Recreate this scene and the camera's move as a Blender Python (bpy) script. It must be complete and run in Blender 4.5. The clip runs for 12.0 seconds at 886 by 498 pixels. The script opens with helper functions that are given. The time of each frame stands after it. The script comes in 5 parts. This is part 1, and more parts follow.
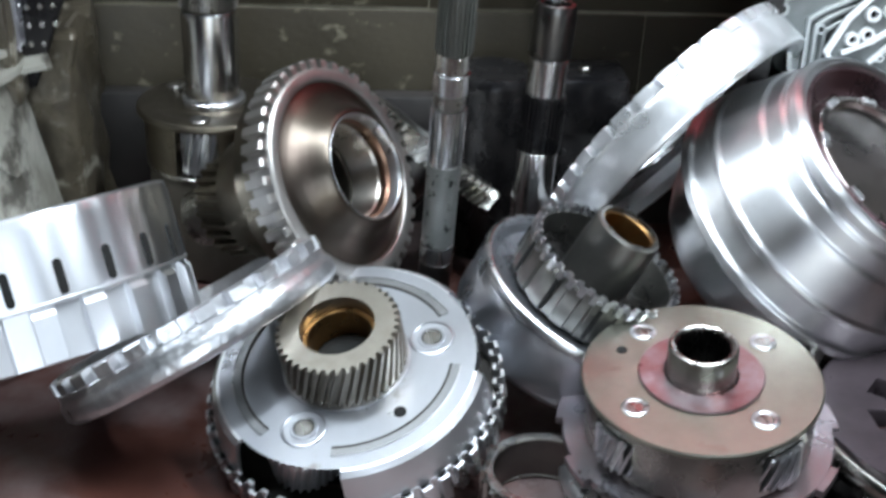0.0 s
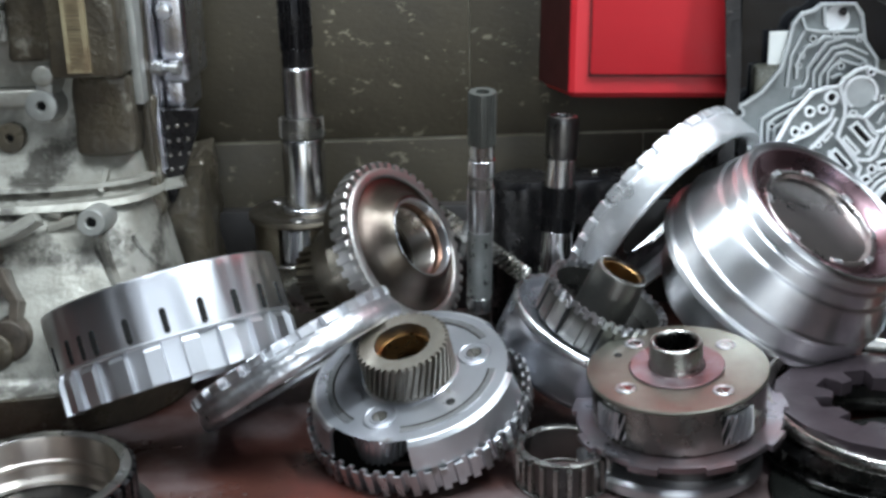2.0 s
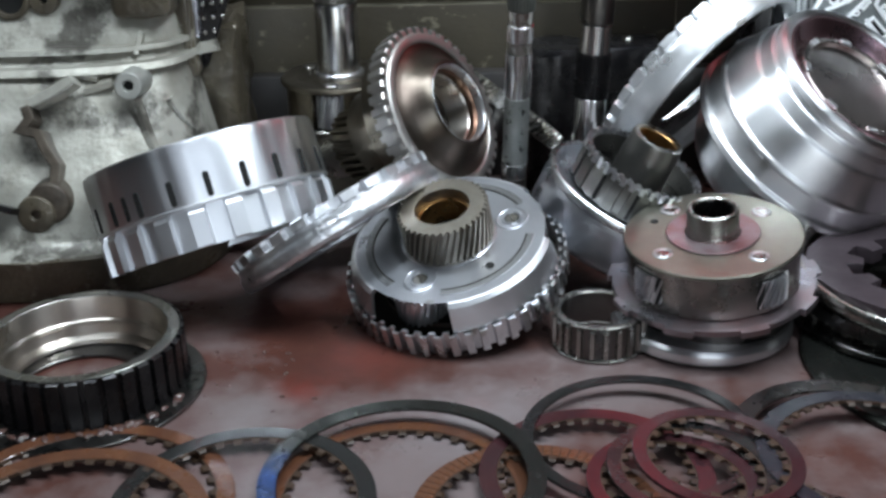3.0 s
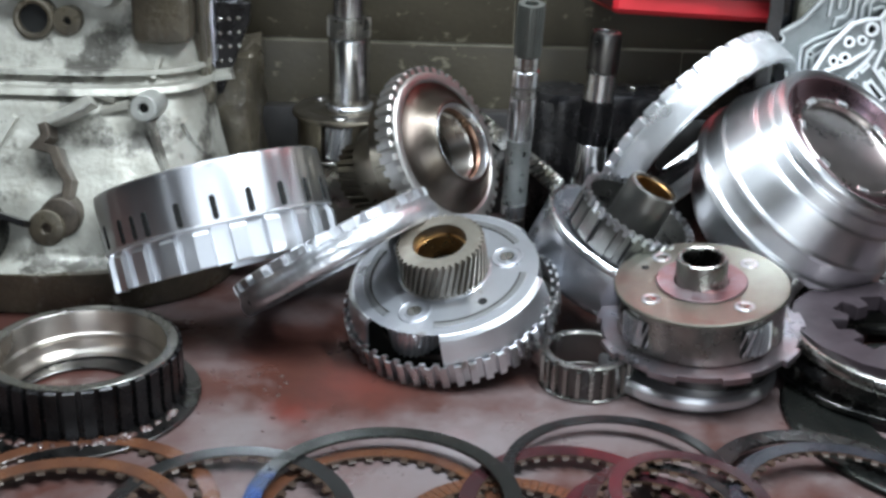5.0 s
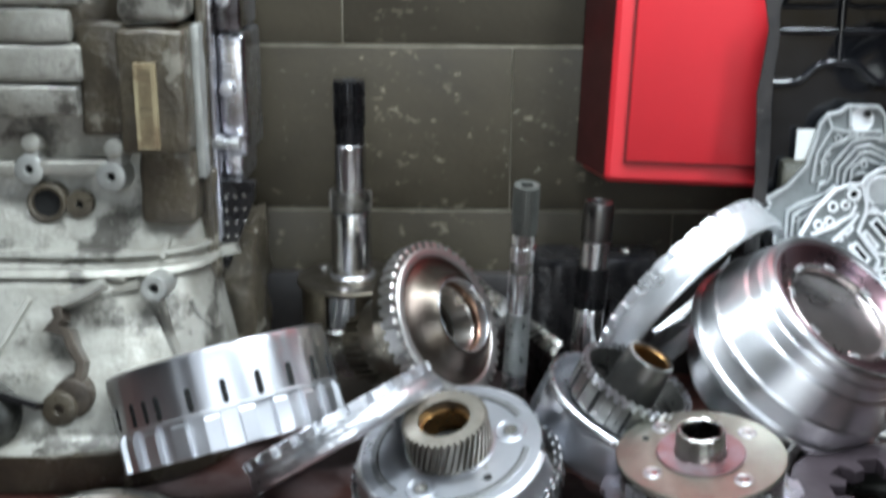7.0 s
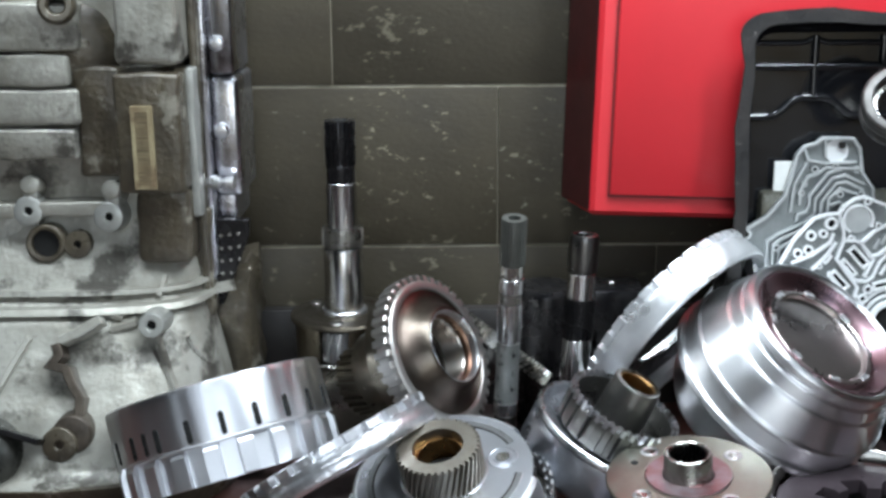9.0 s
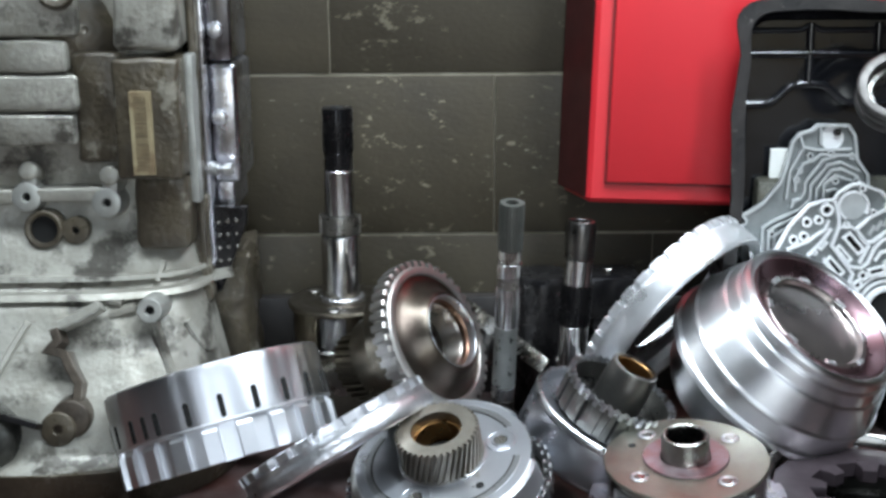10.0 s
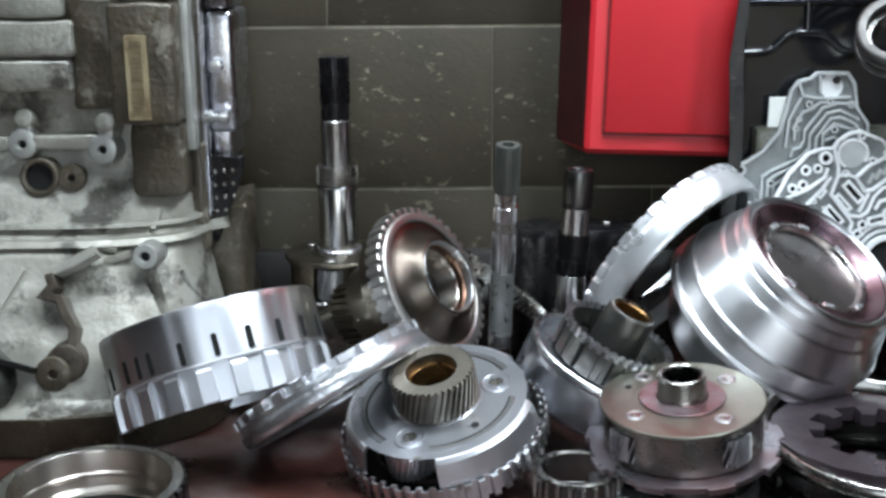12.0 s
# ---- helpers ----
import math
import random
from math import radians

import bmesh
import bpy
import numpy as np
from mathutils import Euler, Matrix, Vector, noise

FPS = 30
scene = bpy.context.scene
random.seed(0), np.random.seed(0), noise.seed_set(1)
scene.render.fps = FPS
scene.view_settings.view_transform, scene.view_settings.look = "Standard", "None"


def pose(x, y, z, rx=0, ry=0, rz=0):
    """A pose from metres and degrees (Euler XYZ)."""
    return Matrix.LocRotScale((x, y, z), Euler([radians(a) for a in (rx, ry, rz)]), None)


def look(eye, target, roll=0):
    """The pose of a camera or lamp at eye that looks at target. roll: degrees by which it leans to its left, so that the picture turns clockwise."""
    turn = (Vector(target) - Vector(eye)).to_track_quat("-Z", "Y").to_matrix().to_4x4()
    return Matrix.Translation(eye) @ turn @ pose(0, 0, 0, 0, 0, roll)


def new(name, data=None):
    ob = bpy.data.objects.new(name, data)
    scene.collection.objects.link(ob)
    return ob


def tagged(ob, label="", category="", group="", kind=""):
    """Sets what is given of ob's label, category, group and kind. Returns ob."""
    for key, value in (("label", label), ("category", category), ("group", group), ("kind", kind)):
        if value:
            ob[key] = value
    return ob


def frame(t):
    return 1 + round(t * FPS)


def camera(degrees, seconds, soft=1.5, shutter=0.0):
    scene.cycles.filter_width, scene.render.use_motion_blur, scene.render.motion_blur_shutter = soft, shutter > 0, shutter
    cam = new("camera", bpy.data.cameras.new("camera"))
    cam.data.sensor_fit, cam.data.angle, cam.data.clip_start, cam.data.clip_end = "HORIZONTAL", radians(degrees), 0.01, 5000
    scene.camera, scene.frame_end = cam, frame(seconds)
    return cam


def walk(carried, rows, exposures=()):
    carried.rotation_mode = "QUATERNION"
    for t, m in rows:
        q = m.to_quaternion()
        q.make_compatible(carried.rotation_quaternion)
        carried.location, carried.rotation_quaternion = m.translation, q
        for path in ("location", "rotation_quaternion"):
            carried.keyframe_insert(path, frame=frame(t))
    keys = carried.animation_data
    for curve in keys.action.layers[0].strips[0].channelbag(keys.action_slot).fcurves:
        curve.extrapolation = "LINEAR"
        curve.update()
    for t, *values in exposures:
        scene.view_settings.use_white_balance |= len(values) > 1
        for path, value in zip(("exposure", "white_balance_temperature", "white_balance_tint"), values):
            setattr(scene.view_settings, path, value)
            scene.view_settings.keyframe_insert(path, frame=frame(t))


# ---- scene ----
cam = camera(41.0, 12.0, soft=3.0, shutter=0.5)
PATH = [
    (0, (0.050, 0.060, 0.510), (0.190, 1.825, -0.416), 2.5),
    (0.5, (0.095, 0.002, 0.506), (0.178, 1.833, -0.296), 0.2),
    (1, (0.072, -0.105, 0.504), (0.248, 1.753, -0.214), 0.7),
    (1.5, (0.056, -0.205, 0.505), (0.216, 1.678, -0.150), 0.1),
    (2, (0.072, -0.241, 0.499), (0.075, 1.665, -0.109), -1.7),
    (2.5, (0.044, -0.246, 0.499), (0.038, 1.611, -0.244), -1.5),
    (3, (0.038, -0.253, 0.5), (0.034, 1.574, -0.312), -1.3),
    (5, (0.051, -0.28, 0.511), (0.029, 1.571, -0.247), 1.6),
    (5.5, (0.056, -0.286, 0.513), (0.024, 1.578, -0.212), 1.7),
    (6, (0.062, -0.292, 0.519), (0.018, 1.578, -0.19), 1.1),
    (6.5, (0.057, -0.293, 0.534), (0.018, 1.594, -0.129), 0.7),
    (7, (0.044, -0.291, 0.582), (0.025, 1.622, -0.002), 0.3),
    (7.2, (0.043, -0.301, 0.574), (0.027, 1.63, 0.054), 0.1),
    (9, (0.04, -0.326, 0.58), (0.044, 1.608, 0.068), -0.4),
    (9.5, (0.047, -0.33, 0.578), (0.044, 1.602, 0.062), -0.4),
    (10, (0.034, -0.335, 0.564), (0.051, 1.599, 0.056), -0.3),
    (10.5, (0.028, -0.338, 0.544), (0.055, 1.599, 0.049), -0.3),
    (11, (0.016, -0.341, 0.524), (0.062, 1.598, 0.037), -0.1),
    (11.5, (0.02, -0.342, 0.512), (0.06, 1.596, 0.019), -0.2),
    (12, (0.045, -0.344, 0.508), (0.05, 1.59, -0.001), -0.4),
]
EXPOSURES = [(0, -0.1), (1, -0.25), (2, -0.28), (2.5, -0.38), (3, -0.38), (5, 0.05), (7, 0.06), (9, -0.13), (10.5, -0.15), (12, -0.24)]
walk(cam, [(t, look(eye, target, roll)) for t, eye, target, roll in PATH], exposures=EXPOSURES)

# ---- world and light: daylight from the open front of the workshop, tube lamps above the bench ----
world = bpy.data.worlds.new("sky")
scene.world = world
world.use_nodes = True
wn = world.node_tree.nodes
sky = wn.new("ShaderNodeTexSky")
sky.sky_type, sky.sun_disc, sky.sun_elevation, sky.sun_rotation = "NISHITA", False, radians(50), radians(200)
wn["Background"].inputs[1].default_value = 0.10
world.node_tree.links.new(sky.outputs[0], wn["Background"].inputs[0])


def area(name, where, target, w, h, power, colour):
    d = bpy.data.lights.new(name, "AREA")
    d.shape, d.size, d.size_y, d.energy, d.color = "RECTANGLE", w, h, power, colour
    ob = new(name, d)
    ob.matrix_world = look(where, target)
    return ob


area("doorway_light", (0.35, -2.9, 1.0), (0.2, 0.9, 0.2), 1.7, 1.9, 35, (0.81, 0.91, 1.0))
for x, y, w, aim in ((-0.42, 0.66, 12.5, (-0.33, 0.71, 0)), (0.14, 0.52, 15, (0.11, 0.57, 0)), (0.66, 0.52, 26, (0.52, 0.95, 0.15))):
    area("tube_light", (x, y, 1.42), aim, 0.10, 0.8, w, (0.80, 0.91, 1.0))


# ---- materials ----
def mat(name, base, second=None, rough=0.4, metal=0.0, scale=20, contrast=0.5, grain=200, bump=0.1, rough_var=0.1, coat=0.0, third=None,
        third_at=0.62, third_scale=None, stretch=None, random_by=0.0, aniso=0.0, cluster=0.0, blur=0.06, world_space=False):
    """A surface of two or three colours in patches at one scale, with fine grain in gloss and relief at another."""
    m = bpy.data.materials.new(name)
    m.use_nodes = True
    nt = m.node_tree
    n, L = nt.nodes, nt.links
    b = n["Principled BSDF"]
    tc = n.new("ShaderNodeTexCoord")
    src = tc.outputs["Object"]
    if world_space:
        src = n.new("ShaderNodeNewGeometry").outputs["Position"]
    if stretch:
        mp = n.new("ShaderNodeMapping")
        mp.inputs["Scale"].default_value = stretch
        L.new(src, mp.inputs[0])
        src = mp.outputs[0]
    a = n.new("ShaderNodeTexNoise")
    a.inputs["Scale"].default_value, a.inputs["Detail"].default_value, a.inputs["Roughness"].default_value = scale, 6, 0.6
    L.new(src, a.inputs["Vector"])
    r = n.new("ShaderNodeValToRGB")
    lo, hi = 0.5 - 0.5 * (1 - contrast) * 0.6, 0.5 + 0.5 * (1 - contrast) * 0.6
    r.color_ramp.elements[0].position, r.color_ramp.elements[1].position = lo, hi
    r.color_ramp.elements[0].color, r.color_ramp.elements[1].color = (*base, 1), (*(second or base), 1)
    L.new(a.outputs[0], r.inputs[0])
    col = r.outputs[0]
    g = n.new("ShaderNodeTexNoise")
    g.inputs["Scale"].default_value, g.inputs["Detail"].default_value = grain, 3
    L.new(src, g.inputs["Vector"])
    if third:
        c = n.new("ShaderNodeTexNoise")
        c.inputs["Scale"].default_value, c.inputs["Detail"].default_value, c.inputs["Roughness"].default_value = third_scale or scale * 1.7, 7, 0.65
        off = n.new("ShaderNodeVectorMath")
        off.inputs[1].default_value = (7.3, 3.1, 5.7)
        L.new(src, off.inputs[0])
        L.new(off.outputs[0], c.inputs["Vector"])
        k = n.new("ShaderNodeValToRGB")
        k.color_ramp.elements[0].position, k.color_ramp.elements[1].position = third_at, third_at + blur
        spots = c.outputs[0]
        if cluster:
            low = n.new("ShaderNodeTexNoise")
            low.inputs["Scale"].default_value, low.inputs["Detail"].default_value = 6.0, 2
            gp = n.new("ShaderNodeNewGeometry")
            L.new(gp.outputs["Position"], low.inputs["Vector"])
            sc = n.new("ShaderNodeMath")
            sc.operation = "MULTIPLY_ADD"
            sc.inputs[1].default_value, sc.inputs[2].default_value = cluster, -0.5 * cluster
            L.new(low.outputs[0], sc.inputs[0])
            sm = n.new("ShaderNodeMath")
            L.new(c.outputs[0], sm.inputs[0])
            L.new(sc.outputs[0], sm.inputs[1])
            spots = sm.outputs[0]
        L.new(spots, k.inputs[0])
        mx = n.new("ShaderNodeMix")
        mx.data_type = "RGBA"
        L.new(k.outputs[0], mx.inputs[0])
        L.new(col, mx.inputs[6])
        mx.inputs[7].default_value = (*third, 1)
        col = mx.outputs[2]
    if random_by:
        oi = n.new("ShaderNodeObjectInfo")
        hv = n.new("ShaderNodeHueSaturation")
        mr = n.new("ShaderNodeMapRange")
        mr.inputs[3].default_value, mr.inputs[4].default_value = 1 - random_by, 1 + random_by
        L.new(oi.outputs["Random"], mr.inputs[0])
        L.new(mr.outputs[0], hv.inputs["Value"])
        L.new(col, hv.inputs["Color"])
        col = hv.outputs[0]
    L.new(col, b.inputs["Base Color"])
    add = n.new("ShaderNodeMath")
    add.operation = "ADD"
    mr2 = n.new("ShaderNodeMapRange")
    mr2.inputs[1].default_value, mr2.inputs[2].default_value = 0.3, 0.7
    mr2.inputs[3].default_value, mr2.inputs[4].default_value = max(0.02, rough - rough_var), min(1.0, rough + rough_var)
    L.new(a.outputs[0], mr2.inputs[0])
    L.new(mr2.outputs[0], add.inputs[0])
    mr3 = n.new("ShaderNodeMapRange")
    mr3.inputs[3].default_value, mr3.inputs[4].default_value = -rough_var * 0.4, rough_var * 0.4
    L.new(g.outputs[0], mr3.inputs[0])
    L.new(mr3.outputs[0], add.inputs[1])
    L.new(add.outputs[0], b.inputs["Roughness"])
    b.inputs["Metallic"].default_value = metal
    if aniso:
        tg = n.new("ShaderNodeTangent")
        tg.direction_type, tg.axis = "RADIAL", "Z"
        L.new(tg.outputs[0], b.inputs["Tangent"])
        b.inputs["Anisotropic"].default_value, b.inputs["Anisotropic Rotation"].default_value = aniso, 0.25
    b.inputs["Coat Weight"].default_value = coat
    b.inputs["Coat Roughness"].default_value = 0.12
    if bump:
        bp = n.new("ShaderNodeBump")
        bp.inputs["Strength"].default_value, bp.inputs["Distance"].default_value = bump, 0.001
        mixh = n.new("ShaderNodeMath")
        mixh.operation = "ADD"
        L.new(g.outputs[0], mixh.inputs[0])
        L.new(a.outputs[0], mixh.inputs[1])
        L.new(mixh.outputs[0], bp.inputs["Height"])
        L.new(bp.outputs[0], b.inputs["Normal"])
    return m


M_BENCH = mat("oily_bench_paint", (0.090, 0.034, 0.025), (0.050, 0.017, 0.013), rough=0.36, scale=11, contrast=0.2, grain=140, bump=0.12, rough_var=0.14,
              third=(0.155, 0.120, 0.118), third_at=0.45, third_scale=5, coat=0.0, blur=0.17)


def stain(m, where, size, colour):
    """A soft-edged spill of one colour on a surface, at a place in the world."""
    nt = m.node_tree
    n, L = nt.nodes, nt.links
    base = n["Principled BSDF"].inputs["Base Color"]
    col = base.links[0].from_socket
    gp = n.new("ShaderNodeNewGeometry")
    far = n.new("ShaderNodeVectorMath")
    far.operation = "DISTANCE"
    far.inputs[1].default_value = where
    L.new(gp.outputs["Position"], far.inputs[0])
    ns = n.new("ShaderNodeTexNoise")
    ns.inputs["Scale"].default_value, ns.inputs["Detail"].default_value = 60, 4
    wob = n.new("ShaderNodeMath")
    wob.operation = "MULTIPLY_ADD"
    wob.inputs[1].default_value = size * 1.2
    L.new(gp.outputs["Position"], ns.inputs["Vector"])
    L.new(ns.outputs[0], wob.inputs[0])
    L.new(far.outputs["Value"], wob.inputs[2])
    mr = n.new("ShaderNodeMapRange")
    mr.interpolation_type = "SMOOTHSTEP"
    mr.inputs[1].default_value, mr.inputs[2].default_value, mr.inputs[3].default_value, mr.inputs[4].default_value = size * 0.5, size * 1.7, 1.0, 0.0
    L.new(wob.outputs[0], mr.inputs[0])
    mx = n.new("ShaderNodeMix")
    mx.data_type = "RGBA"
    mx.inputs[7].default_value = (*colour, 1)
    L.new(mr.outputs[0], mx.inputs[0])
    L.new(col, mx.inputs[6])
    L.new(mx.outputs[2], base)


stain(M_BENCH, (-0.087, 0.590, 0.0), 0.034, (0.125, 0.026, 0.018))
stain(M_BENCH, (-0.030, 0.640, 0.0), 0.060, (0.11, 0.030, 0.022))
stain(M_BENCH, (0.060, 0.560, 0.0), 0.020, (0.12, 0.035, 0.028))
stain(M_BENCH, (0.060, 0.530, 0.0), 0.080, (0.185, 0.158, 0.160))
stain(M_BENCH, (-0.120, 0.560, 0.0), 0.050, (0.165, 0.138, 0.136))
M_WALL = mat("olive_block_paint", (0.027, 0.0205, 0.0105), (0.052, 0.0415, 0.0235), rough=0.62, scale=9, contrast=0.3, grain=160, bump=0.5, rough_var=0.12,
             third=(0.150, 0.132, 0.090), third_at=0.640, third_scale=58, stretch=(0.8, 1, 1.35), random_by=0.12, cluster=0.42, world_space=True)


def scrape(m, where, size, scale, cut, colour):
    """Chips and short sideways scuffs through the paint, gathered round one place in the world."""
    nt = m.node_tree
    n, L = nt.nodes, nt.links
    base = n["Principled BSDF"].inputs["Base Color"]
    col = base.links[0].from_socket
    gp = n.new("ShaderNodeNewGeometry")
    far = n.new("ShaderNodeVectorMath")
    far.operation = "DISTANCE"
    far.inputs[1].default_value = where
    L.new(gp.outputs["Position"], far.inputs[0])
    fall = n.new("ShaderNodeMapRange")
    fall.inputs[1].default_value, fall.inputs[2].default_value, fall.inputs[3].default_value, fall.inputs[4].default_value = size * 0.4, size, 0.0, 0.25
    L.new(far.outputs["Value"], fall.inputs[0])
    mp = n.new("ShaderNodeMapping")
    mp.inputs["Location"].default_value, mp.inputs["Scale"].default_value = (where[0] * 31, 0.3, where[2] * 17), (0.75, 1, 1.35)
    L.new(gp.outputs["Position"], mp.inputs[0])
    ns = n.new("ShaderNodeTexNoise")
    ns.inputs["Scale"].default_value, ns.inputs["Detail"].default_value, ns.inputs["Roughness"].default_value = scale, 5, 0.68
    L.new(mp.outputs[0], ns.inputs["Vector"])
    less = n.new("ShaderNodeMath")
    less.operation = "SUBTRACT"
    L.new(ns.outputs[0], less.inputs[0])
    L.new(fall.outputs[0], less.inputs[1])
    mr = n.new("ShaderNodeMapRange")
    mr.inputs[1].default_value, mr.inputs[2].default_value = cut, cut + 0.06
    L.new(less.outputs[0], mr.inputs[0])
    mx = n.new("ShaderNodeMix")
    mx.data_type = "RGBA"
    mx.inputs[7].default_value = (*colour, 1)
    L.new(mr.outputs[0], mx.inputs[0])
    L.new(col, mx.inputs[6])
    L.new(mx.outputs[2], base)


scrape(M_WALL, (-0.02, 1.11, 0.325), 0.18, 84, 0.600, (0.20, 0.178, 0.122))
scrape(M_WALL, (-0.16, 1.11, 0.330), 0.11, 95, 0.62, (0.18, 0.175, 0.13))
scrape(M_WALL, (0.13, 1.11, 0.290), 0.14, 90, 0.62, (0.18, 0.175, 0.13))
M_MORTAR = mat("painted_mortar", (0.30, 0.275, 0.21), (0.20, 0.18, 0.13), rough=0.7, scale=30, bump=0.4)
M_RED = mat("red_enamel", (0.73, 0.030, 0.041), (0.62, 0.024, 0.033), rough=0.42, scale=5, contrast=0.2, grain=300, bump=0.04, rough_var=0.06,
            third=(0.08, 0.012, 0.012), third_at=0.72, third_scale=24, coat=0.1)
# Near-black red: grime and the left side's shade in one colour.
M_REDGRIME_SHADE = mat("grimy_shaded_red_enamel", (0.055, 0.007, 0.007), (0.022, 0.005, 0.005), rough=0.45, scale=9, contrast=0.1, grain=300, bump=0.05, third=(0.03, 0.006, 0.006), third_at=0.48, third_scale=8, blur=0.2)
M_BLACK = mat("black_oily_paint", (0.006, 0.0065, 0.008), (0.012, 0.012, 0.014), rough=0.13, scale=14, bump=0.06, rough_var=0.05)
M_GASKET = mat("gasket_flange", (0.011, 0.010, 0.010), (0.030, 0.026, 0.024), rough=0.5, scale=40, bump=0.8, third=(0.20, 0.18, 0.165), third_at=0.615, third_scale=60)
M_STEEL = mat("ground_steel", (0.72, 0.73, 0.75), (0.60, 0.60, 0.62), rough=0.31, metal=1, scale=18, contrast=0.3, grain=350, bump=0.07, rough_var=0.10, third=(0.34, 0.32, 0.30), third_at=0.62, third_scale=22)
M_BRIGHT = mat("bright_aluminium", (0.90, 0.91, 0.93), (0.80, 0.81, 0.84), rough=0.38, metal=1, scale=14, contrast=0.3, grain=300, bump=0.08, rough_var=0.10, third=(0.50, 0.49, 0.47), third_at=0.64, third_scale=14)
M_TURNED = mat("turned_steel", (0.92, 0.92, 0.94), (0.80, 0.79, 0.80), rough=0.30, metal=0.92, scale=8, grain=60, bump=0.03, rough_var=0.06, aniso=0.85)
M_DRUM = mat("brushed_drum_aluminium", (0.90, 0.91, 0.94), (0.78, 0.79, 0.83), rough=0.37, metal=1, scale=9, grain=300, bump=0.05, rough_var=0.06, aniso=0.6)
M_BOWL = mat("turned_aluminium", (0.95, 0.95, 0.96), (0.80, 0.80, 0.82), rough=0.37, metal=1, scale=14, grain=60, bump=0.03, rough_var=0.09, aniso=0.92, third=(0.74, 0.71, 0.70), third_at=0.58, third_scale=14, blur=0.2)
M_OILY = mat("oily_grey_steel", (0.42, 0.41, 0.38), (0.30, 0.29, 0.27), rough=0.28, metal=1, scale=25, grain=260, bump=0.1, rough_var=0.1)
M_DARK = mat("dark_oiled_steel", (0.10, 0.10, 0.10), (0.16, 0.15, 0.14), rough=0.30, metal=1, scale=25, grain=220, bump=0.12, rough_var=0.1)
M_PRESSED = mat("pressed_grey_steel", (0.56, 0.58, 0.62), (0.44, 0.45, 0.48), rough=0.33, metal=0.95, scale=14, contrast=0.3, grain=320, bump=0.05, rough_var=0.09, third=(0.30, 0.28, 0.27), third_at=0.62, third_scale=16)
M_GEAR = mat("gear_steel", (0.40, 0.37, 0.32), (0.27, 0.245, 0.21), rough=0.38, metal=1, scale=30, grain=250, bump=0.08, rough_var=0.08)
M_BRONZE = mat("bronze_bushing", (0.44, 0.25, 0.10), (0.32, 0.17, 0.06), rough=0.33, metal=1, scale=30, bump=0.05)
M_BROWNPLATE = mat("brown_tinted_steel", (0.40, 0.405, 0.345), (0.29, 0.290, 0.240), rough=0.36, metal=1, scale=14, grain=300, bump=0.05, third=(0.26, 0.215, 0.18), third_at=0.62, third_scale=20, blur=0.12)
M_REDOIL = mat("red_oiled_steel", (0.24, 0.06, 0.062), (0.42, 0.37, 0.39), rough=0.34, metal=0.85, scale=26, contrast=0.4, bump=0.04)
M_PURPLE = mat("purple_friction", (0.080, 0.062, 0.070), (0.050, 0.038, 0.043), rough=0.34, metal=0.3, scale=30, grain=300, bump=0.1, coat=0.2)
M_ORANGE = mat("orange_friction_lining", (0.125, 0.052, 0.026), (0.070, 0.026, 0.014), rough=0.30, scale=40, grain=300, bump=0.15, coat=0.4)
M_PLATE = mat("oiled_clutch_steel", (0.12, 0.122, 0.122), (0.06, 0.058, 0.06), rough=0.24, metal=0.9, scale=22, grain=260, bump=0.06, third=(0.10, 0.035, 0.035), third_at=0.60, third_scale=12)
M_BLUED = mat("blued_steel", (0.095, 0.098, 0.092), (0.060, 0.062, 0.060), rough=0.26, metal=0.9, scale=22, contrast=0.3, bump=0.06)
stain(M_BLUED, (-0.085, 0.440, 0.012), 0.045, (0.050, 0.105, 0.30))
M_NIGHT = mat("blue_black_lining", (0.020, 0.022, 0.030), (0.040, 0.036, 0.044), rough=0.26, metal=0.3, scale=24, bump=0.1, coat=0.3)
M_MAROON = mat("maroon_wet_plate", (0.052, 0.015, 0.017), (0.026, 0.012, 0.015), rough=0.18, scale=24, bump=0.08, coat=0.6)
M_CASE = mat("grimy_cast_aluminium", (0.43, 0.418, 0.368), (0.255, 0.242, 0.203), rough=0.40, metal=0.3, scale=13, contrast=0.6, grain=170, bump=0.8, rough_var=0.14,
             third=(0.095, 0.088, 0.074), third_at=0.535, third_scale=15, blur=0.08)
# For oil-stained parts; also stands in for shade at the recess and side web.
M_CASE_DARK = mat("oil_stained_and_shaded_casting", (0.115, 0.096, 0.066), (0.052, 0.043, 0.032), rough=0.32, metal=0.2, scale=26, contrast=0.4, grain=150, bump=1.0,
                  third=(0.25, 0.23, 0.185), third_at=0.58, third_scale=22)
M_MACHINED = mat("machined_aluminium", (0.58, 0.58, 0.61), (0.42, 0.42, 0.45), rough=0.30, metal=1, scale=14, contrast=0.3, grain=300, bump=0.10, third=(0.17, 0.15, 0.15), third_at=0.57, third_scale=11, blur=0.12)
M_CASTGREY = mat("clean_cast_aluminium", (0.55, 0.57, 0.57), (0.46, 0.48, 0.48), rough=0.42, metal=0.75, scale=25, grain=350, bump=0.15)
M_CASTWHITE = mat("bright_cast_aluminium", (0.90, 0.91, 0.91), (0.83, 0.84, 0.85), rough=0.42, metal=0.05, scale=25, grain=350, bump=0.12)
# Near-black for the shade inside holes, slots and windows, and for the wire.
M_HOLE = mat("hole_shade_and_wire_black", (0.004, 0.004, 0.004), (0.007, 0.007, 0.006), rough=0.85, bump=0)
